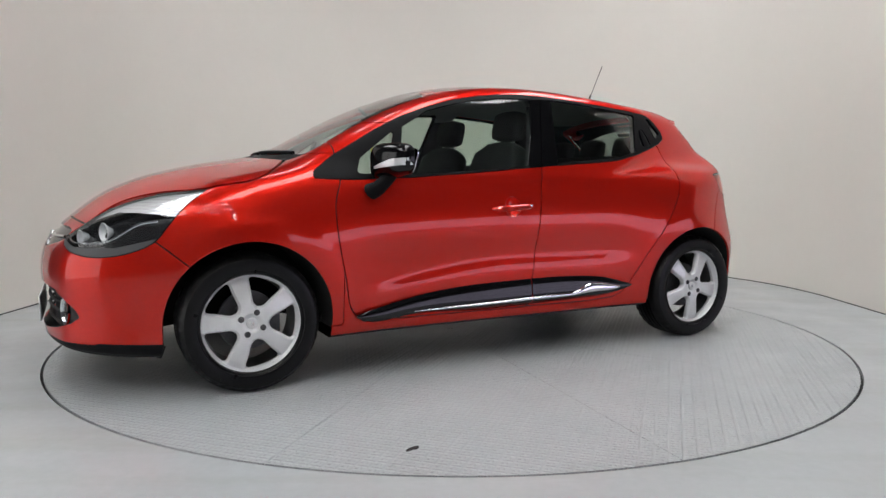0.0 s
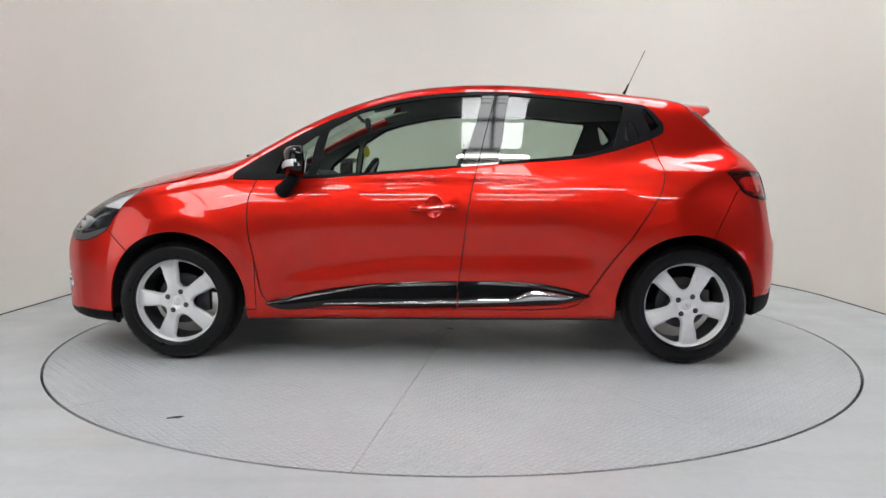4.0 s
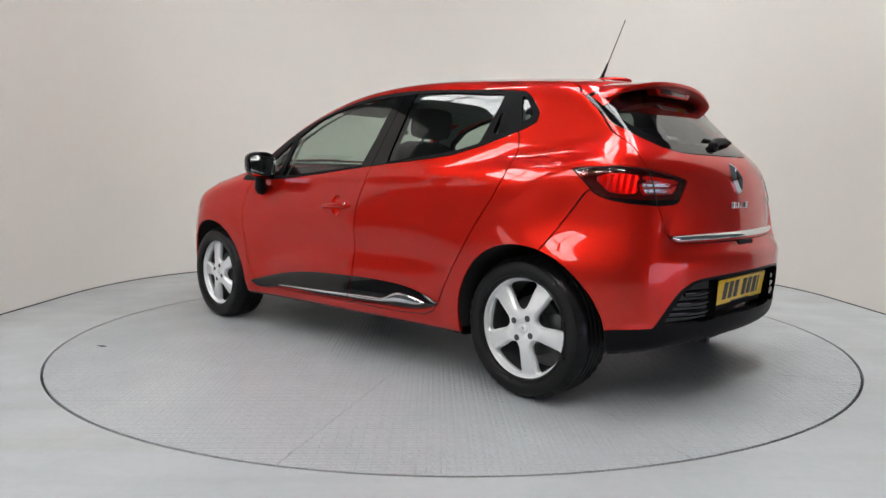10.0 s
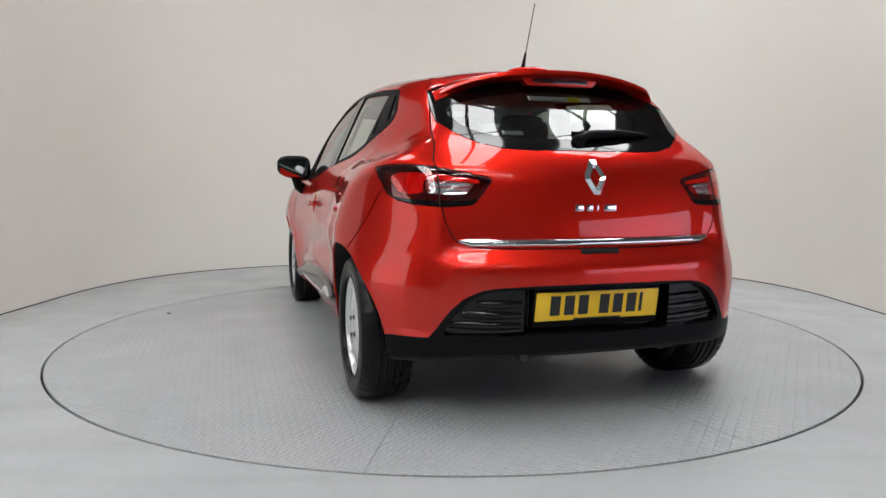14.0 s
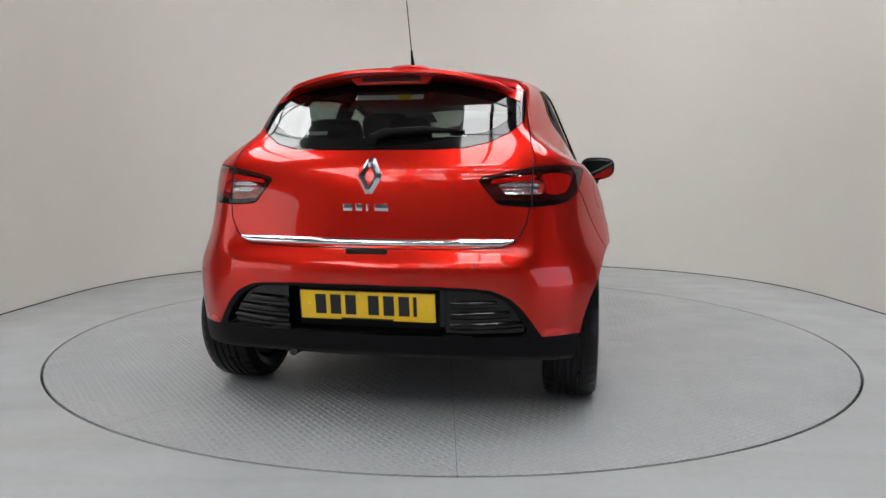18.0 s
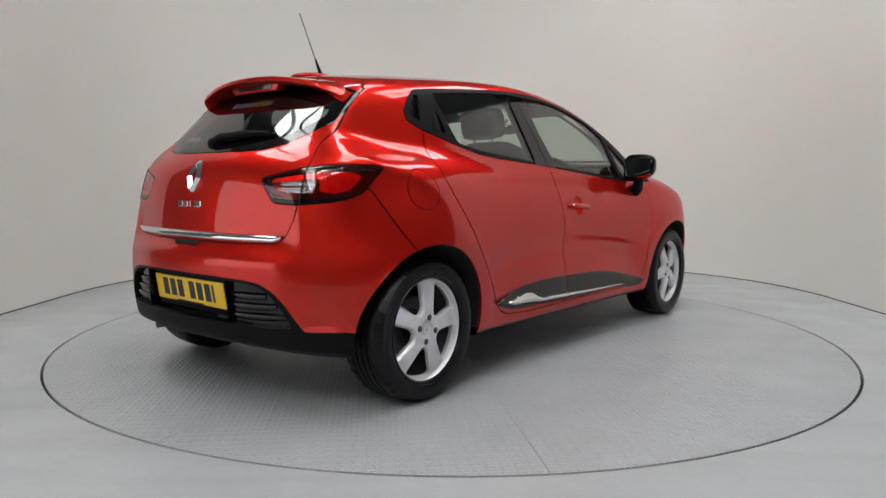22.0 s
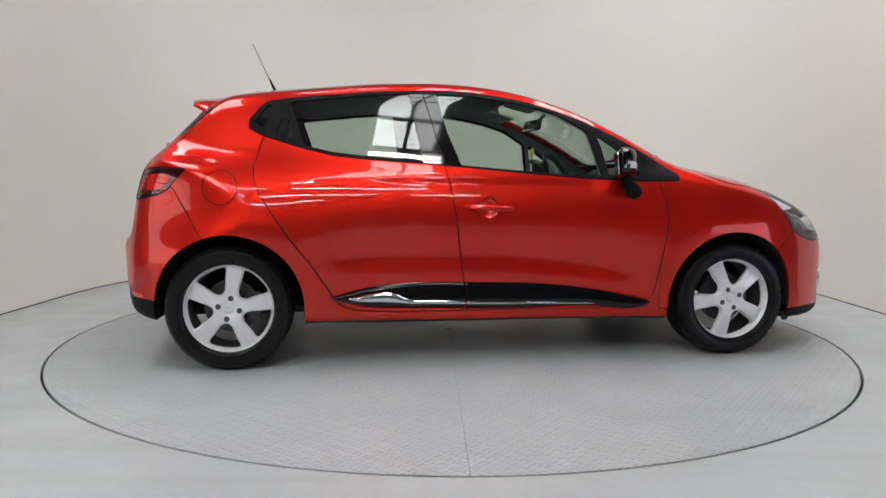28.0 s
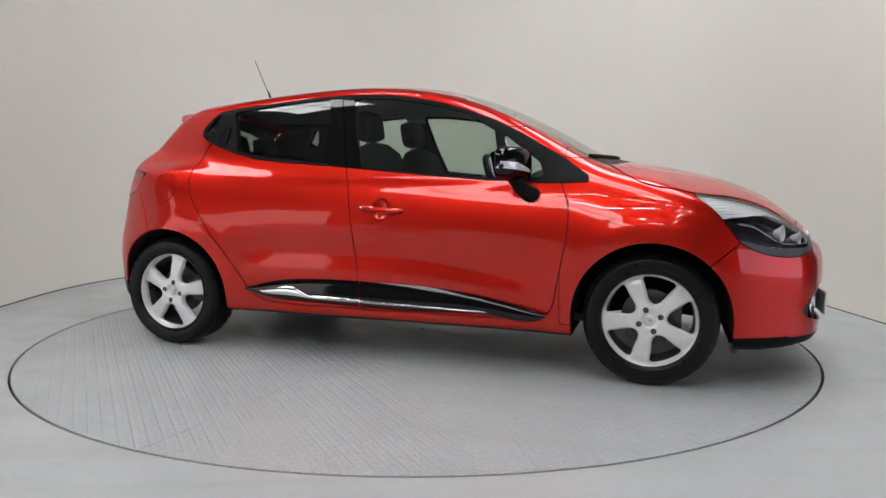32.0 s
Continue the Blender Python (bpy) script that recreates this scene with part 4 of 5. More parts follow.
    cc = smooth_outline([lamp_spot(u, z, .012) for u, z in ((.37, .750), (.44, .738), (.50, .700), (.555, .668), (.64, .656), (.74, .656), (.80, .668), (.815, .690), (.78, .715), (.72, .728))], 5, False)
    part("light_guide", tube([(q[0], sd * q[1], q[2]) for q in cc], .0055, 8), CHROME, hl, "curved silver light guide")

def back_x(y, z):
    """Where the tail lies at a height."""
    return BACK(abs(y), z)


def top_z(x, y):
    """Height of the roof skin."""
    return TOP(x, abs(y))


# ---- spoiler, aerial, wiper, badge, letters, plates ----
sp = bmesh.new()
rows = []
for k in range(49):
    y = -.525 + 1.05 * k / 48
    a = abs(y)
    edge = step(.40, .545, np.array(a))
    x_end = -1.562 + .075 * (a / .5) ** 2 + .06 * float(edge)
    z_end = 1.368 - .056 * (a / .44) ** 2.4 - .02 * float(edge)
    ring = []
    for s in np.linspace(0, 1, 12):
        x = -1.165 + (x_end + 1.165) * s
        zr = top_z(max(x, -1.36), y)
        ring.append((x, y, zr + .003 * min(1, s * 6) + (z_end - zr) * s ** 1.6))
    th = .020 * (1 - .4 * float(edge))
    zt = z_end - .034 * (1 - .3 * float(edge))
    z_in = top_z(-1.29, y)
    zm = min(zt + .04, z_in - .02)
    ring += [(x_end - .006, y, z_end - .010), (x_end - .006, y, z_end - th * .7), (x_end + .004, y, z_end - th), (x_end + .03, y, z_end - th - .006), (min(back_x(y, zt) - .004, -1.35), y, zt), (min(back_x(y, zm) - .003, -1.32), y, zm), (-1.29, y, z_in - .004)]
    rows.append([sp.verts.new(q) for q in ring])
for p, q in zip(rows, rows[1:]):
    for j in range(len(p)):
        sp.faces.new([p[j], p[(j + 1) % len(p)], q[(j + 1) % len(p)], q[j]])
sp.faces.new(rows[0])
sp.faces.new(rows[-1][::-1])
bmesh.ops.recalc_face_normals(sp, faces=sp.faces)
spoiler = part("roof_spoiler", sp, RED, car, "red roof spoiler", 50)
bh = prism([(-.185, .020), (.185, .020), (.150, -.018), (-.150, -.018)], .05, Matrix.Translation((-1.522, 0, 1.330)) @ Matrix.Rotation(radians(90), 4, "Y") @ Matrix.Rotation(radians(90), 4, "Z"), .004)
brake = part("brake_light", bh, RED, spoiler, "red high brake light housing")
part("brake_lens", box(.006, .25, .020, pose(-1.523, 0, 1.331), .002), LAMP_DARK, brake, "dark red lens")
fair = bmesh.new()
bmesh.ops.create_uvsphere(fair, u_segments=32, v_segments=16, radius=1)
for v in fair.verts:
    v.co = (v.co.x * .10 - 1.19, v.co.y * .10, v.co.z * .018 + float(top_line(-1.19) + crown(-1.19)) - .001)
part("aerial_base", fair, RED, car)
za = float(top_line(-1.14) + crown(-1.14))
aer = part("aerial", tube([(-1.125, 0, za), (-1.15, 0, za + .05), (-1.165, 0, za + .085)], .01, 10, [.012, .007, .0045]), SATIN_BLACK, car, "thin black roof aerial")
part("aerial_whip", tube([(-1.165, 0, za + .08), (-1.258, 0, za + .283)], .0022, 6), SATIN_BLACK, aer)


wp = part("rear_wiper", tube([(back_x(.02, 1.075) - .012, .02, 1.078), (back_x(-.02, 1.098) - .03, -.03, 1.100), (back_x(-.17, 1.112) - .03, -.17, 1.112), (back_x(-.31, 1.112) - .02, -.31, 1.110)], .01, 10,
                              [.020, .019, .015, .006]), SATIN_BLACK, tailgate, "black rear wiper")
part("wiper_pivot", lathe([(0, .028), (.022, .024), (.026, .0)], 24, "X"), SATIN_BLACK, wp).matrix_basis = pose(back_x(.02, 1.075), .02, 1.075, 0, 0, 180)
part("wiper_blade", tube([(back_x(y, 1.108) - .008, y, 1.108 + .004 * math.sin(y * 9)) for y in np.linspace(-.33, .03, 14)], .006, 6), SATIN_BLACK, wp)

for sd in (1, -1):
    part("lamp_split", tube([(back_x(.597, z) - .0005, sd * .597, z) for z in np.linspace(.826, .975, 14)], .0028, 6), SEAM_BLACK, tailgate)
bz = .934
bm = bmesh.new()
outer = [(-.013, .066), (.013, .066), (.046, .009), (.046, -.009), (.013, -.066), (-.013, -.066), (-.046, -.009), (-.046, .009)]
inner = [(-.003, .034), (.003, .034), (.0185, .003), (.0185, -.003), (.003, -.034), (-.003, -.034), (-.0185, -.003), (-.0185, .003)]
for k in range(8):
    o0, o1, i0, i1 = outer[k], outer[(k + 1) % 8], inner[k], inner[(k + 1) % 8]
    mid0, mid1 = ((o0[0] + i0[0]) / 2, (o0[1] + i0[1]) / 2), ((o1[0] + i1[0]) / 2, (o1[1] + i1[1]) / 2)
    vs = [bm.verts.new((back_x(0, bz + q[1]) - h, q[0], bz + q[1])) for q, h in ((o0, .002), (o1, .002), (mid1, .016), (mid0, .016), (i0, .004), (i1, .004))]
    bm.faces.new([vs[0], vs[1], vs[2], vs[3]])
    bm.faces.new([vs[3], vs[2], vs[5], vs[4]])
bmesh.ops.remove_doubles(bm, verts=bm.verts, dist=1e-5)
bmesh.ops.recalc_face_normals(bm, faces=bm.faces)
part("badge", bm, CHROME, tailgate, "chrome diamond badge", 20)
# model name as plain chrome bars
for y0, w in ((.078, .036), (.034, .026), (.002, .008), (-.052, .052)):
    b = box(.006, w, .026, pose(back_x(y0, .818) - .002, y0, .818), .002)
    part("name_bar", b, CHROME, tailgate, "chrome name bar")


def rear_band(name, z0, z1, y_end, lift, material, parent, label="", n=60):
    bm = bmesh.new()
    rows = []
    for k in range(n + 1):
        y = -y_end + 2 * y_end * k / n
        e = max(0, abs(y) - y_end + .05) / .05
        row = []
        for j in range(7):
            s = j / 6
            z = z0 + (z1 - z0) * s + (.018 * e * e * (1 - s))
            row.append(bm.verts.new((back_x(y, z) - lift * (1 - abs(2 * s - 1) ** 3) + .002, y, z)))
        rows.append(row)
    for p, q in zip(rows, rows[1:]):
        for j in range(6):
            bm.faces.new([p[j], q[j], q[j + 1], p[j + 1]])
    bmesh.ops.recalc_face_normals(bm, faces=bm.faces)
    if sum(f.normal.x for f in bm.faces) > 0:
        bmesh.ops.reverse_faces(bm, faces=bm.faces)
    return part(name, bm, material, parent, label, 60)


rear_band("chrome_strip", .675, .706, .535, .014, CHROME, tailgate, "chrome strip along the tailgate edge")
part("release_recess", box(.03, .16, .022, pose(back_x(0, .655) + .008, 0, .656), .008), SEAM_BLACK, rear_bumper)
px = -1.872
plate = part("number_plate", box(.006, .52, .111, pose(px, 0, .452, 0, -9), .002), PLATE_YELLOW, rear_bumper, "yellow number plate")
part("plate_backing", box(.020, .54, .150, pose(px + .016, 0, .445, 0, -9), .006), SATIN_BLACK, rear_bumper)
y = .205
for w in (.050, .050, .050, 0, .050, .050, .050, .016):
    if w:
        part("plate_bar", box(.002, w * .82, .076, pose(px - .0038, y - w / 2, .455, 0, -9), 0), PLATE_BLACK, plate, smooth=0)
    y -= (w + .0085) if w else .030
part("plate_bar", box(.002, .20, .006, pose(px - .0015 + .005, 0, .401, 0, -9), 0), PLATE_BLACK, plate, smooth=0)
for yy in (-.225, .225):
    part("plate_screw", lathe([(0, .003), (.006, .002), (.007, 0)], 16, "X"), PLATE_YELLOW, plate).matrix_basis = pose(px - .003, yy, .455, 0, 0, 180)
for sd in (1, -1):
    panel("reflector_strip", r_reflect, LAMP_RED, sd, rear_bumper, "small red reflector", push=.002, edge=.006)
    for k, z in enumerate((.392, .432, .472)):
        y0, y1 = .312, .568 - .046 * k
        pts = [(back_x(q, z) + .0335 - .006 * math.sin((q - y0) / (y1 - y0) * 3.14), sd * q, z + .006 * math.cos(9 * q)) for q in np.linspace(y0, y1, 12)]
        part("slat", tube(pts, .0165, 14), GLOSS_BLACK, rear_bumper, "gloss black slat")
fp = box(.006, .52, .111, pose(front_x(0, .335) + .004, 0, .335, 0, 2), .002)
part("number_plate", fp, STICKER, front_bumper, "white number plate")
for z in (.30, .345, .39, .43):
    part("intake_slat", tube([(front_x(abs(q), z) - .03, q, z) for q in np.linspace(-.48, .48, 25)], .007, 8), ROUGH_BLACK, front_bumper)
part("grille_strip", tube([(front_x(abs(q), .665 + .05 * q * q) - .006, q, .665 + .05 * q * q) for q in np.linspace(-.40, .40, 25)], .0045, 8), CHROME, front_bumper, "thin chrome grille line")
bm = prism([(0, .068), (.050, 0), (0, -.068), (-.050, 0)], .014, Matrix.Translation((front_x(0, .62) - .016, 0, .612)) @ Matrix.Rotation(radians(-22), 4, "Y") @ Matrix.Rotation(radians(90), 4, "Y") @ Matrix.Rotation(radians(90), 4, "Z"), .006)
part("badge", bm, CHROME, front_bumper, "chrome diamond badge")
# stickers in the rear window
for nm, y, z, w, h, m_, lb in (("window_sticker", .005, 1.258, .285, .030, STICKER, "white strip sticker"), ("sticker_patch", -.06, 1.258, .055, .034, STICKER_Y, "yellow sticker patch"),
                               ("window_sticker", .27, 1.105, .085, .022, GREY_STICKER, "pale grey sticker bar")):
    lean = math.degrees(math.atan2(back_x(y, z + .012) - back_x(y, z - .012), .024))
    part(nm, box(.0012, w, h, pose(back_x(y, z) + (.004 if m_ is STICKER_Y else .006), y, z, 0, lean), 0), m_, tailgate, lb, 0)
# exhaust and front wipers
part("tow_eye", tube([(-1.76, .30, .262), (-1.86, .30, .262)], .016, 12), ROUGH_BLACK, car)
for y0, y1 in ((.50, -.02), (.02, -.55)):
    pts = []
    for s in np.linspace(0, 1, 9):
        y = y0 + (y1 - y0) * s
        x = 1.085 - .10 * (y / .6) ** 2 - .02 * s
        pts.append((x, y, float(top_line(x) + crown(x) * (1 - (y / .5) ** 2)) + .006))
    part("front_wiper", tube(pts, .008, 8), SATIN_BLACK, car, "black windscreen wiper")

# ---- cabin ----
def inner_shell():
    """Trim panels inside the cabin, open at every window."""
    V, F = shell_grid(110, 76, inset=.045)
    S = Shell(V, F)
    keep, _ = S.cut(F, lambda p: np.maximum(p[:, 0] - 1.02, -1.80 - p[:, 0]))
    for c in (HUB, -HUB):
        _, keep = S.cut(keep, lambda p, c=c: np.hypot(p[:, 0] - c, p[:, 2] - HUB_Z) - .40)
    for outline in (F_GLASS, VENT, R_GLASS, Q_GLASS):
        _, keep = S.cut(keep, on_side(outline, .010))
    _, keep = S.cut(keep, lambda p: np.maximum.reduce([np.abs(p[:, 1]) - .49 - .125 * (p[:, 0] - .2), .22 + .09 * (p[:, 1] / .5) ** 2 - p[:, 0], .93 - p[:, 2]]))
    _, keep = S.cut(keep, on_rear([(-.2, 1.02), (.33, 1.03), (.48, 1.10), (.52, 1.17), (.50, 1.42), (-.2, 1.5)], x_max=-1.30))
    low, up = S.cut(keep, lambda p: p[:, 2] - np.where(p[:, 0] > .6, .93, .94 + .09 * np.clip((.3 - p[:, 0]) / 1.4, 0, 1)))
    roof_in, posts = S.cut(up, lambda p: 1.33 - p[:, 2])
    front, posts = S.cut(posts, lambda p: .1 - p[:, 0])

    def half(faces, sd):
        used = sorted({i for f in faces for i in f})
        idx = {i: k for k, i in enumerate(used)}
        P = np.array([S.v[i] for i in used]) * (1, sd, 1)
        fl = [tuple(idx[i] for i in (f if sd > 0 else f[::-1])) for f in faces]
        return mesh_from("lining", P, fl)
    for sd in (1, -1):
        obj("door_lining", half(low, sd), INTERIOR, car, "charcoal cabin lining")
        obj("headlining", half(roof_in, sd), PALE, car, "pale grey headlining")
        obj("pillar_lining", half(front, sd), PALE, car)
        obj("pillar_lining", half(posts, sd), INTERIOR, car)


inner_shell()
part("cabin_floor", box(2.5, 1.36, .04, pose(-.25, 0, .27), .01), INTERIOR, car)


def seat_part(name, sx, sy, sz, m, parent, r=.05):
    b = box(sx, sy, sz, None, 0)
    bmesh.ops.subdivide_edges(b, edges=b.edges[:], cuts=3, use_grid_fill=True)
    for v in b.verts:
        q = Vector((v.co.x / sx * 2, v.co.y / sy * 2, v.co.z / sz * 2))
        k = (abs(q.x) ** 4 + abs(q.y) ** 4 + abs(q.z) ** 4) ** .25
        s = .93 / max(k, .6) * max(abs(q.x), abs(q.y), abs(q.z)) + .07
        v.co = v.co * (s * .92 + .08)
    b.transform(m)
    o = part(name, b, CLOTH, parent, smooth=80)
    return o


def seat(x, y):
    s = new("seat")
    s.parent = car
    s["label"] = "dark cloth front seat with headrest"
    seat_part("cushion", .52, .50, .16, pose(x + .20, y, .50, 0, -6), s)
    seat_part("backrest", .17, .50, .66, pose(x - .14, y, .82, 0, -17), s)
    seat_part("headrest", .10, .27, .17, pose(x - .265, y, 1.235, 0, -10), s)
    for d in (-.06, .06):
        part("headrest_post", tube([(x - .245, y + d, 1.07), (x - .262, y + d, 1.20)], .007, 8), DARK_METAL, s)


seat(-.02, .37)
seat(-.02, -.37)
rb = new("rear_bench")
rb.parent = car
rb["label"] = "dark cloth rear bench with headrests"
seat_part("cushion", .48, 1.24, .16, pose(-.72, 0, .52, 0, -8), rb)
seat_part("backrest", .17, 1.22, .60, pose(-1.07, 0, .80, 0, -20), rb)
for y in (-.36, 0, .36):
    seat_part("headrest", .09, .26 if y else .2, .15, pose(-1.19, y, 1.13, 0, -12), rb)
part("parcel_shelf", box(.46, 1.06, .03, pose(-1.42, 0, .985, 0, 0), .01), INTERIOR, car)
prof = [(.66, .60), (.62, .78), (.65, .88), (.72, .93), (.84, .955), (1.02, .955), (1.10, .93), (1.10, .60)]
db = prism(prof, 1.40, None, .02)
db.transform(Matrix.Translation((0, .70, 0)) @ Matrix.Rotation(radians(90), 4, "X"))
dash = part("dashboard", db, INTERIOR, car, "charcoal dashboard")
hood = bmesh.new()
bmesh.ops.create_uvsphere(hood, u_segments=24, v_segments=12, radius=1)
for v in hood.verts:
    v.co = (.78 + .13 * v.co.x, -.37 + .19 * v.co.y, .945 + .055 * v.co.z)
part("dial_hood", hood, INTERIOR, dash)
sw = new("steering_wheel")
sw.parent = car
sw["label"] = "black leather steering wheel on the driver's right side"
swm = pose(.50, -.37, .90, 0, 62, 0)
ring = [(.185 * math.cos(a), .185 * math.sin(a), 0) for a in np.linspace(0, 2 * math.pi, 41)]
rbm = tube(ring, .016, 10)
rbm.transform(swm)
part("wheel_rim", rbm, SATIN_BLACK, sw)
hubm = box(.13, .15, .06, swm @ pose(0, 0, .0), .03, 3)
part("wheel_hub", hubm, INTERIOR, sw)
for a in (90, -90, 180):
    b = tube([(.05 * math.cos(radians(a)), .05 * math.sin(radians(a)), 0), (.178 * math.cos(radians(a)), .178 * math.sin(radians(a)), 0)], .016, 8)
    b.transform(swm)
    part("wheel_spoke", b, SILVER, sw)
rm = part("cabin_mirror", box(.03, .22, .065, pose(.42, 0, 1.265, 0, 10, 8), .012), INTERIOR, car, "cabin rear-view mirror")
part("mirror_glass", box(.003, .20, .052, pose(.403, 0, 1.262, 0, 10, 8), .001), MIRROR, rm)
part("scent_cord", tube([(.425, .02, 1.235), (.425, .02, 1.13)], .0012, 5), INTERIOR, rm)
tagb = prism([(.024 * math.cos(a), .034 * math.sin(a)) for a in np.linspace(0, 2 * math.pi, 20, endpoint=False)], .004)
tagb.transform(Matrix.Translation((.425, .02, 1.098)) @ Matrix.Rotation(radians(90), 4, "X") @ Matrix.Rotation(radians(50), 4, "Y"))
part("scent_tag", tagb, STICKER_Y, rm, "yellow oval scent tag hanging on a cord")
part("mirror_stem", tube([(.44, 0, 1.28), (.50, 0, 1.335)], .01, 8), INTERIOR, rm)
for y in (.36, -.36):
    part("sun_visor", box(.16, .36, .015, pose(.27, y, 1.345, 0, 14), .006), PALE, car)
# ---- the studio ----
def floor_mat(name, tread):
    m = mat(name, (.50, .515, .52), .38, 0, 0, rough_var=.10, var_scale=1.3)
    nt, N = m.node_tree, m.node_tree.nodes
    b = N["Principled BSDF"]
    co = N.new("ShaderNodeTexCoord")

    def noise_at(scale, detail=6, stretch=None):
        n = N.new("ShaderNodeTexNoise")
        n.inputs["Scale"].default_value, n.inputs["Detail"].default_value = scale, detail
        if stretch:
            mp = N.new("ShaderNodeMapping")
            mp.inputs["Scale"].default_value = stretch
            mp.inputs["Rotation"].default_value = (0, 0, .35)
            nt.links.new(co.outputs["Object"], mp.inputs[0])
            nt.links.new(mp.outputs[0], n.inputs["Vector"])
        else:
            nt.links.new(co.outputs["Object"], n.inputs["Vector"])
        return n

    def ramp(n, a, b_, c0, c1):
        r = N.new("ShaderNodeValToRGB")
        r.color_ramp.elements[0].position, r.color_ramp.elements[1].position = a, b_
        r.color_ramp.elements[0].color, r.color_ramp.elements[1].color = (*c0, 1), (*c1, 1)
        nt.links.new(n.outputs[0], r.inputs[0])
        return r

    def times(a, c):
        x = N.new("ShaderNodeMix")
        x.data_type, x.blend_type = "RGBA", "MULTIPLY"
        x.inputs[0].default_value = 1
        nt.links.new(a, x.inputs[6])
        nt.links.new(c, x.inputs[7])
        return x.outputs[2]
    base = ramp(noise_at(.9), .3, .7, (.375, .40, .415), (.42, .437, .448)).outputs[0]
    streak = ramp(noise_at(1.1, 8, (.7, 5.0, 1)), .50, .74, (1, 1, 1), (.90, .89, .85) if not tread else (.96, .96, .95)).outputs[0]
    fine = ramp(noise_at(26, 5), .35, .7, (.97, .97, .97), (1.02, 1.02, 1.02)).outputs[0]
    spots = ramp(noise_at(9, 3), .70, .78, (1, 1, 1), (.93, .92, .90)).outputs[0]
    nt.links.new(times(times(times(base, streak), fine), spots), b.inputs["Base Color"])
    bp = N.new("ShaderNodeBump")
    bp.inputs["Distance"].default_value = .0042 if tread else .0015
    if tread:
        heights = []
        for rot, off in ((45, 0), (-45, .5)):
            mp = N.new("ShaderNodeMapping")
            mp.inputs["Rotation"].default_value = (0, 0, radians(rot))
            mp.inputs["Location"].default_value = (off, off, 0)
            br = N.new("ShaderNodeTexBrick")
            br.inputs["Scale"].default_value = 1
            br.inputs["Brick Width"].default_value, br.inputs["Row Height"].default_value = .048, .024
            br.inputs["Mortar Size"].default_value, br.inputs["Mortar Smooth"].default_value = .0085, .6
            br.offset = .5
            nt.links.new(co.outputs["Object"], mp.inputs[0])
            nt.links.new(mp.outputs[0], br.inputs["Vector"])
            inv = N.new("ShaderNodeMath")
            inv.operation = "SUBTRACT"
            inv.inputs[0].default_value = 1
            nt.links.new(br.outputs["Fac"], inv.inputs[1])
            heights.append(inv.outputs[0])
        pick = N.new("ShaderNodeTexChecker")
        pick.inputs["Scale"].default_value = 1 / .034
        nt.links.new(co.outputs["Object"], pick.inputs["Vector"])
        mx = N.new("ShaderNodeMix")
        nt.links.new(pick.outputs["Fac"], mx.inputs[0])
        nt.links.new(heights[0], mx.inputs[2])
        nt.links.new(heights[1], mx.inputs[3])
        nt.links.new(mx.outputs[0], bp.inputs["Height"])
        bp.inputs["Strength"].default_value = .8
    else:
        nt.links.new(noise_at(60, 6).outputs[0], bp.inputs["Height"])
        bp.inputs["Strength"].default_value = .12
    nt.links.new(bp.outputs[0], b.inputs["Normal"])
    return m


FLOOR = floor_mat("painted_studio_floor", False)
TREAD = floor_mat("painted_tread_plate", True)
WALL = mat("matt_wall_paint", (.77, .745, .70), .75, bump=.08, bump_scale=30, var=.02, var_scale=1.5)
HALL_WALL = mat("dark_hall_wall", (.13, .135, .14), .8, var=.1)
CEIL = mat("ceiling_sheet", (.22, .225, .23), .8, var=.06)
BEAM = mat("grey_steel_beam", (.16, .165, .17), .55, .3, var=.1)
LINE = mat("dark_gap", (.012, .012, .013), .8)
LIGHT = mat("lamp_diffuser", (.9, .9, .9), .5, emit=(1.0, .965, .91), strength=55.0)
DAYLIT = mat("daylit_curtain", (.7, .72, .8), .6, emit=(.82, .74, 1.0), strength=2.2)
FILL_WHITE = mat("white_fill_glow", (.75, .75, .76), .6, emit=(1.0, .97, .95), strength=1.4)
SKYLIGHT = mat("skylight_sheet", (.8, .85, .9), .5, emit=(.955, .965, .97), strength=9.9)

R_TABLE = 2.2265
bm = lathe([(R_TABLE + .0065, -.02), (R_TABLE + .0065, 0), (4.0, 0), (14.0, 0)], 180, "Z")
ground = part("ground", bm, FLOOR, None, smooth=20)
tagged(ground, "pale grey painted concrete floor with scuffs", "floor", kind="structure")
pit = part("turntable_gap", lathe([(R_TABLE - .03, -.019), (R_TABLE + .05, -.019)], 120, "Z"), LINE, None)
tagged(pit, "dark gap round the turntable", "gap", kind="structure")

table = tagged(new("turntable"), "round pale grey tread-plate turntable flush with the floor", "turntable")
SEAMS = [11 + 36 * k for k in range(10)]
for a0 in SEAMS:
    bm = bmesh.new()
    g = .0015
    n, m_ = 12, 8
    rows = []
    for i in range(m_ + 1):
        r = .02 + (R_TABLE - .0065 - .02) * i / m_
        row = []
        for k in range(n + 1):
            a = radians(a0) + g / r + (radians(36) - 2 * g / r) * k / n
            row.append(bm.verts.new((r * math.cos(a), r * math.sin(a), 0)))
        rows.append(row)
    for p, q in zip(rows, rows[1:]):
        for k in range(n):
            bm.faces.new([p[k], q[k], q[k + 1], p[k + 1]])
    free = [e for e in bm.edges if e.is_boundary]
    ex = bmesh.ops.extrude_edge_only(bm, edges=free)
    for v in ex["geom"]:
        if isinstance(v, bmesh.types.BMVert):
            v.co.z -= .012
    part("deck_plate", bm, TREAD, table, smooth=20)
part("deck_frame", lathe([(.0, -.011), (R_TABLE - .03, -.011)], 96, "Z"), BEAM, table)
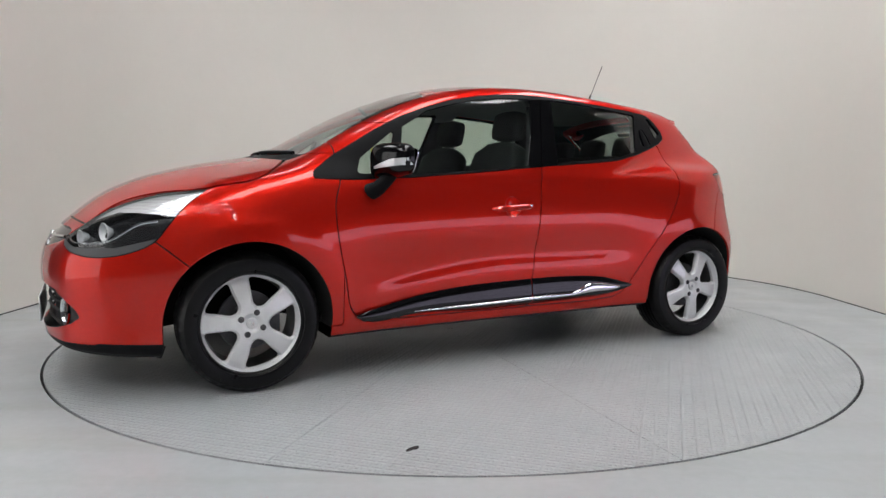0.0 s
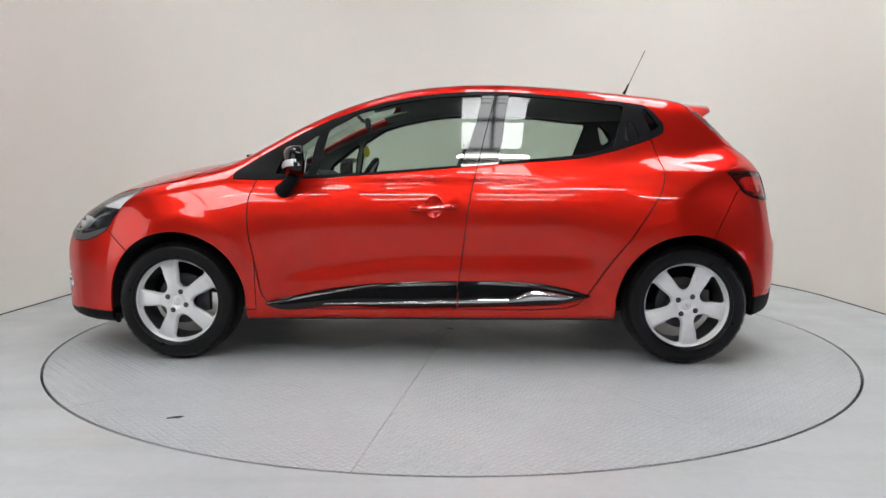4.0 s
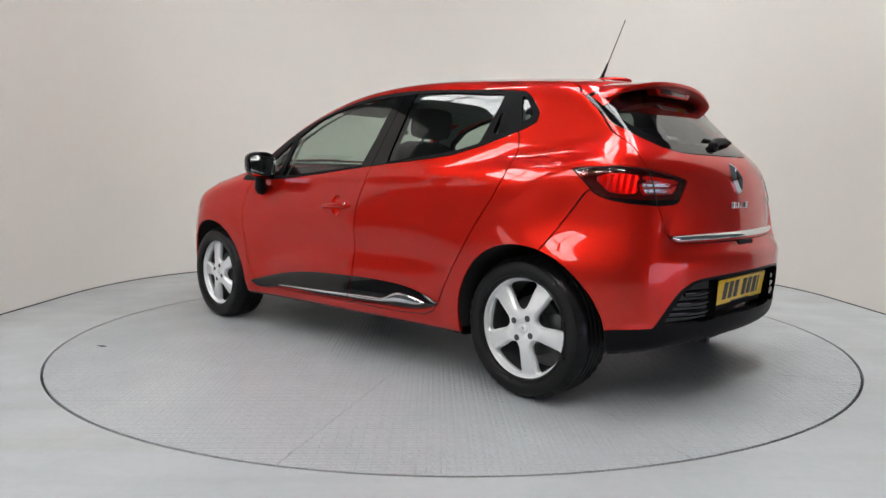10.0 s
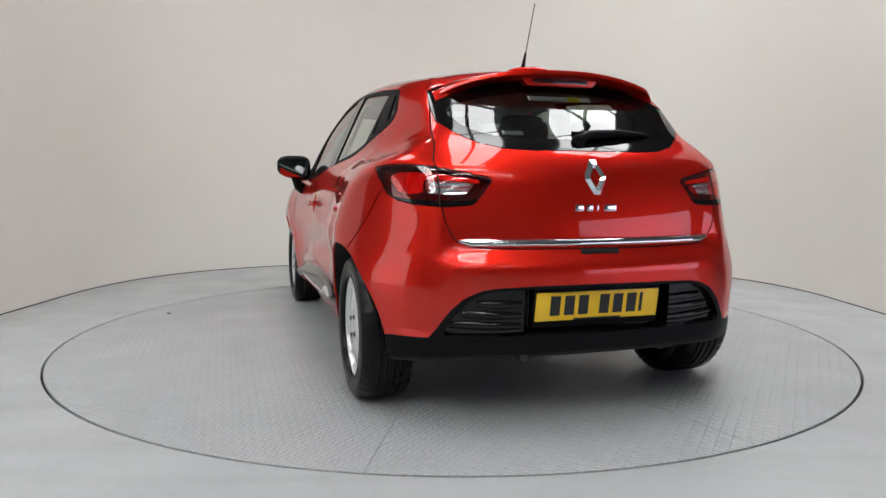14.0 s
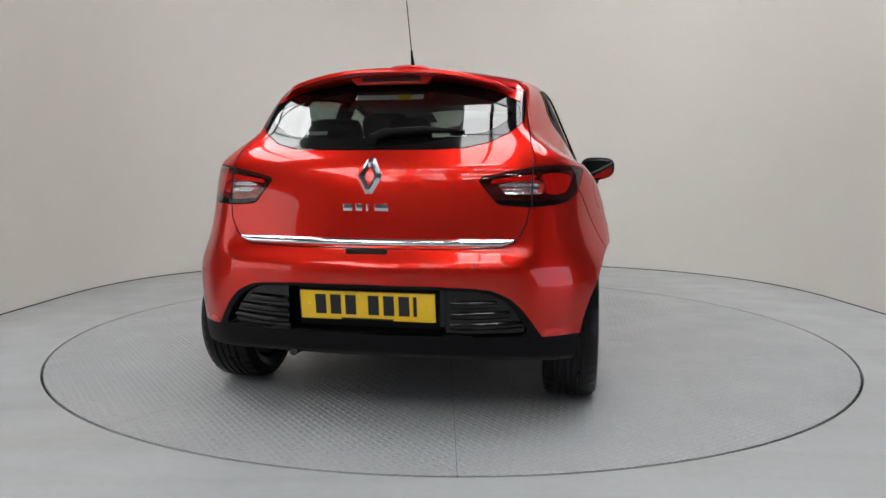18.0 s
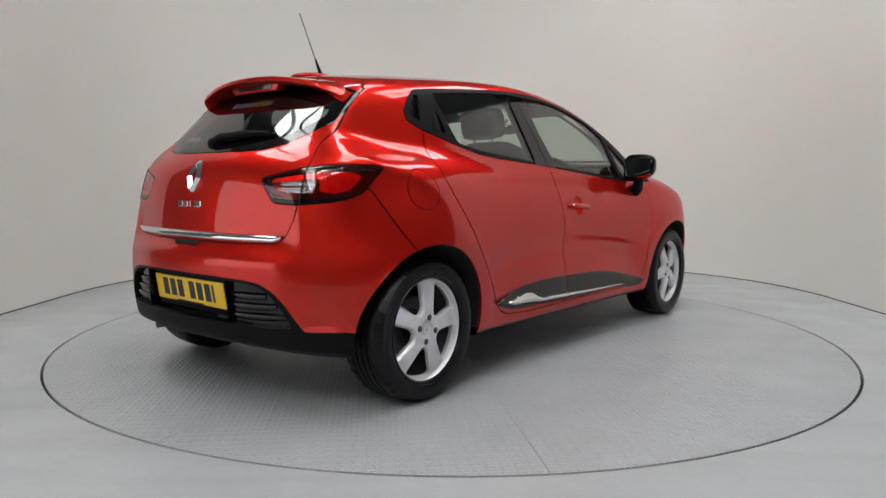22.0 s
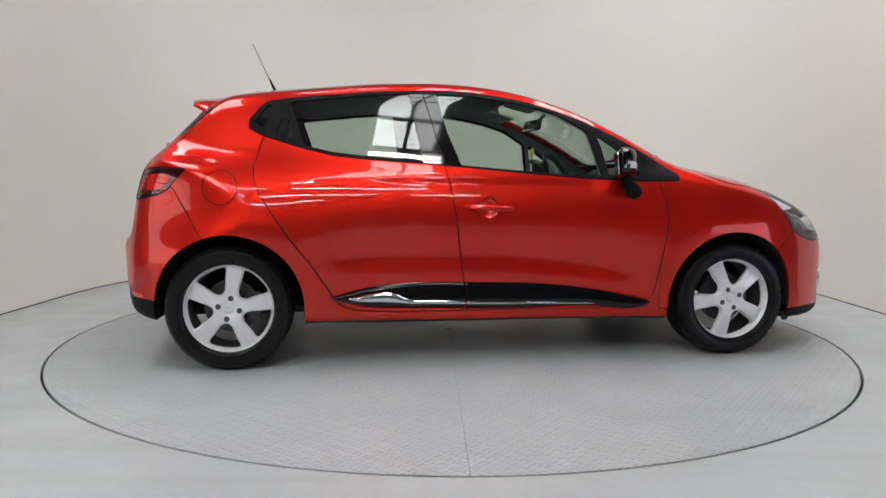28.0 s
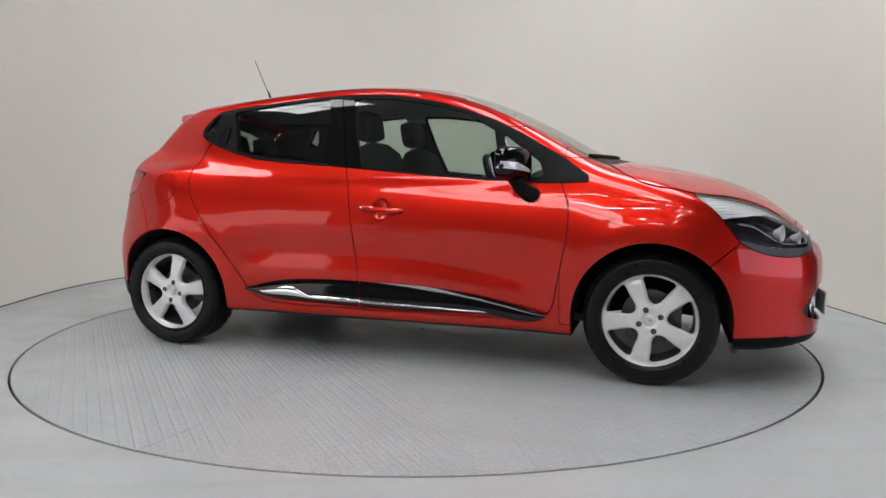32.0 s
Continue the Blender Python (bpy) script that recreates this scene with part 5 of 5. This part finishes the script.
mk = prism(smooth_outline([(-.030, -.004), (-.010, -.012), (.022, -.010), (.034, .002), (.010, .006), (-.006, .014), (-.022, .008)], 3), .0012)
mk.transform(Matrix.Translation((1.03, 1.72, .0004)) @ Matrix.Rotation(radians(25), 4, "Z"))
part("scuff_mark", mk, SEAM_BLACK, table, smooth=0)
rnd = random.Random(5)
for k in range(26):
    r, a = R_TABLE * math.sqrt(rnd.random()), rnd.random() * 6.28
    s = .003 + .004 * rnd.random()
    mk = prism([(s * (1 + rnd.random()) * math.cos(2 * math.pi * j / 7), s * math.sin(2 * math.pi * j / 7)) for j in range(7)], .001, pose(r * math.cos(a), r * math.sin(a), .0004, 0, 0, rnd.random() * 90))
    part("speck", mk, GREY_STICKER, table, smooth=0)

# curved backdrop wall, open towards the camera
W_X, W_Y0, W_R, W_H = 3.07, 1.15, 2.45, 3.3
pts = [(-W_X, y) for y in (-.35, .1, .5)]
for k in range(49):
    a = math.pi * k / 48
    c, s = math.cos(a), math.sin(a)
    e = 2 / 2.35
    pts.append((-W_X * math.copysign(abs(c) ** e, c), W_Y0 + W_R * s ** e))
pts += [(W_X, y) for y in (.5, .1, -.35)]


def wall_strip(name, pts, z0, z1, off, th, material):
    bm = bmesh.new()
    P = [Vector((*p, 0)) for p in pts]
    rows = []
    for i, p in enumerate(P):
        d = (P[min(i + 1, len(P) - 1)] - P[max(i - 1, 0)]).normalized()
        nrm = Vector((d.y, -d.x, 0))
        a, b = p + nrm * off, p - nrm * th
        rows.append([bm.verts.new((a.x, a.y, z0)), bm.verts.new((a.x, a.y, z1)), bm.verts.new((b.x, b.y, z1)), bm.verts.new((b.x, b.y, z0))])
    for p, q in zip(rows, rows[1:]):
        for k in range(4):
            bm.faces.new([p[k], p[(k + 1) % 4], q[(k + 1) % 4], q[k]])
    bm.faces.new(rows[0])
    bm.faces.new(rows[-1][::-1])
    bmesh.ops.recalc_face_normals(bm, faces=bm.faces)
    return part(name, bm, material, None, smooth=30)


tagged(wall_strip("wall_curved", pts, .006, W_H, 0, .08, WALL), "off-white curved studio backdrop wall", "wall", kind="structure")
tagged(wall_strip("trim", pts, 0, .0065, .004, .02, LINE), "thin dark joint at the foot of the wall", "joint", kind="structure")

# hall round the backdrop
HALL = (-7, 7, -11, 6.5, 5.0)
x0, x1, y0, y1, hh = HALL
for nm, sx, sy, cx, cy in (("wall_west", .2, y1 - y0, x0, (y0 + y1) / 2), ("wall_east", .2, y1 - y0, x1, (y0 + y1) / 2), ("wall_south", x1 - x0, .2, 0, y0), ("wall_north", x1 - x0, .2, 0, y1)):
    w = part(nm, box(sx, sy, hh, pose(cx, cy, hh / 2)), HALL_WALL, None, smooth=0)
    tagged(w, "plain dark grey hall wall", "wall", kind="structure")
ce = part("ceiling", box(x1 - x0, y1 - y0, .15, pose(0, (y0 + y1) / 2, hh + .075)), CEIL, None, smooth=0)
tagged(ce, "grey sheeted hall ceiling", "ceiling", kind="structure")


def ceiling_light(cx, cy, sx, sy, z=None, tilt=(0, 0), material=None):
    z = z or hh - .35
    o = tagged(new("ceiling_light"), "long white fluorescent batten hung under the ceiling", "light", "ceiling lights")
    o.matrix_basis = pose(cx, cy, z, *tilt)
    part("light_frame", box(sx + .10, sy + .06, .05, pose(0, 0, .03), .01), CEIL, o)
    part("diffuser", box(sx, sy, .02, pose(0, 0, 0), .004), material or LIGHT, o)
    for d in (-.4, .4):
        part("hanger", tube([(sx * d, 0, .05), (sx * d, 0, hh - z)], .008, 6), BEAM, o)
    return o


for y, xs in ((.7, (-1.0,)), (-4.0, (.5,)), (-5.2, (-2.0, -.6, .8)), (-6.6, (-2.4, -1.0, .6, 2.0)), (-8.0, (-1.0, .6))):
    for cx in xs:
        ceiling_light(cx, y, 1.05, .08)


def skylight(cx, cy, sx, sy):
    o = tagged(new("skylight"), "bluish translucent roof light with dark glazing bars, the right one added as fill", "skylight", "roof lights")
    o.matrix_basis = pose(cx, cy, hh - .03)
    part("sheet", box(sx, sy, .02), SKYLIGHT, o)
    for k in range(1, int(sy / .6)):
        part("glazing_bar", box(sx, .05, .05, pose(0, -sy / 2 + sy * k / int(sy / .6), -.03)), BEAM, o)
    part("glazing_bar", box(.05, sy, .06, pose(0, 0, -.032)), BEAM, o)
    return o


# the third, at right, is unseen fill added for the right and back walls
for cx, cy, sx, sy in ((.5, -1.7, .9, 4.8), (-3.4, -.6, 1.5, 2.6), (2.55, .8, 1.3, 3.8), (-3.6, -6.7, 1.6, 4.8)):
    skylight(cx, cy, sx, sy)

# far sides of the hall: a daylit roller shutter east, an added fill panel west
def roller_shutter(m, wide, high, label, material):
    o = tagged(new("roller_shutter"), label, "shutter", "hall shutters")
    o.matrix_basis = m
    part("curtain", box(wide, .03, high, pose(0, 0, high / 2 + .01)), material, o, smooth=0)
    for k in range(1, int(high / .2)):
        part("rib", box(wide, .02, .02, pose(0, -.02, .2 * k), .004), BEAM, o)
    for d in (-wide / 2 - .04, wide / 2 + .04):
        part("rail", box(.08, .06, high + .1, pose(d, -.01, high / 2 + .05), .01), BEAM, o)


roller_shutter(pose(x1 - .12, -5.6, 0, 0, 0, -90), 6.4, 1.6, "low translucent roller shutter lit by daylight", DAYLIT)
# unseen glowing panel, added so that the car's left flank gets brighter
roller_shutter(pose(x0 + .12, -4.4, 0, 0, 0, 90), 5.0, 2.8, "tall white glowing panel added to brighten the car's left flank", FILL_WHITE)


def motions():
    cars, tables = [], []
    for k in range(33):
        th = 207.364 - 7.0941 * k
        c, s = math.cos(radians(th)), math.sin(radians(th))
        cars.append((k, pose(c * .0899 + s * .0115, s * .0899 - c * .0115, 0, 0, 0, th)))
        tables.append((k, pose(0, 0, 0, 0, 0, th)))
    walk(car, cars)
    walk(table, tables)


motions()
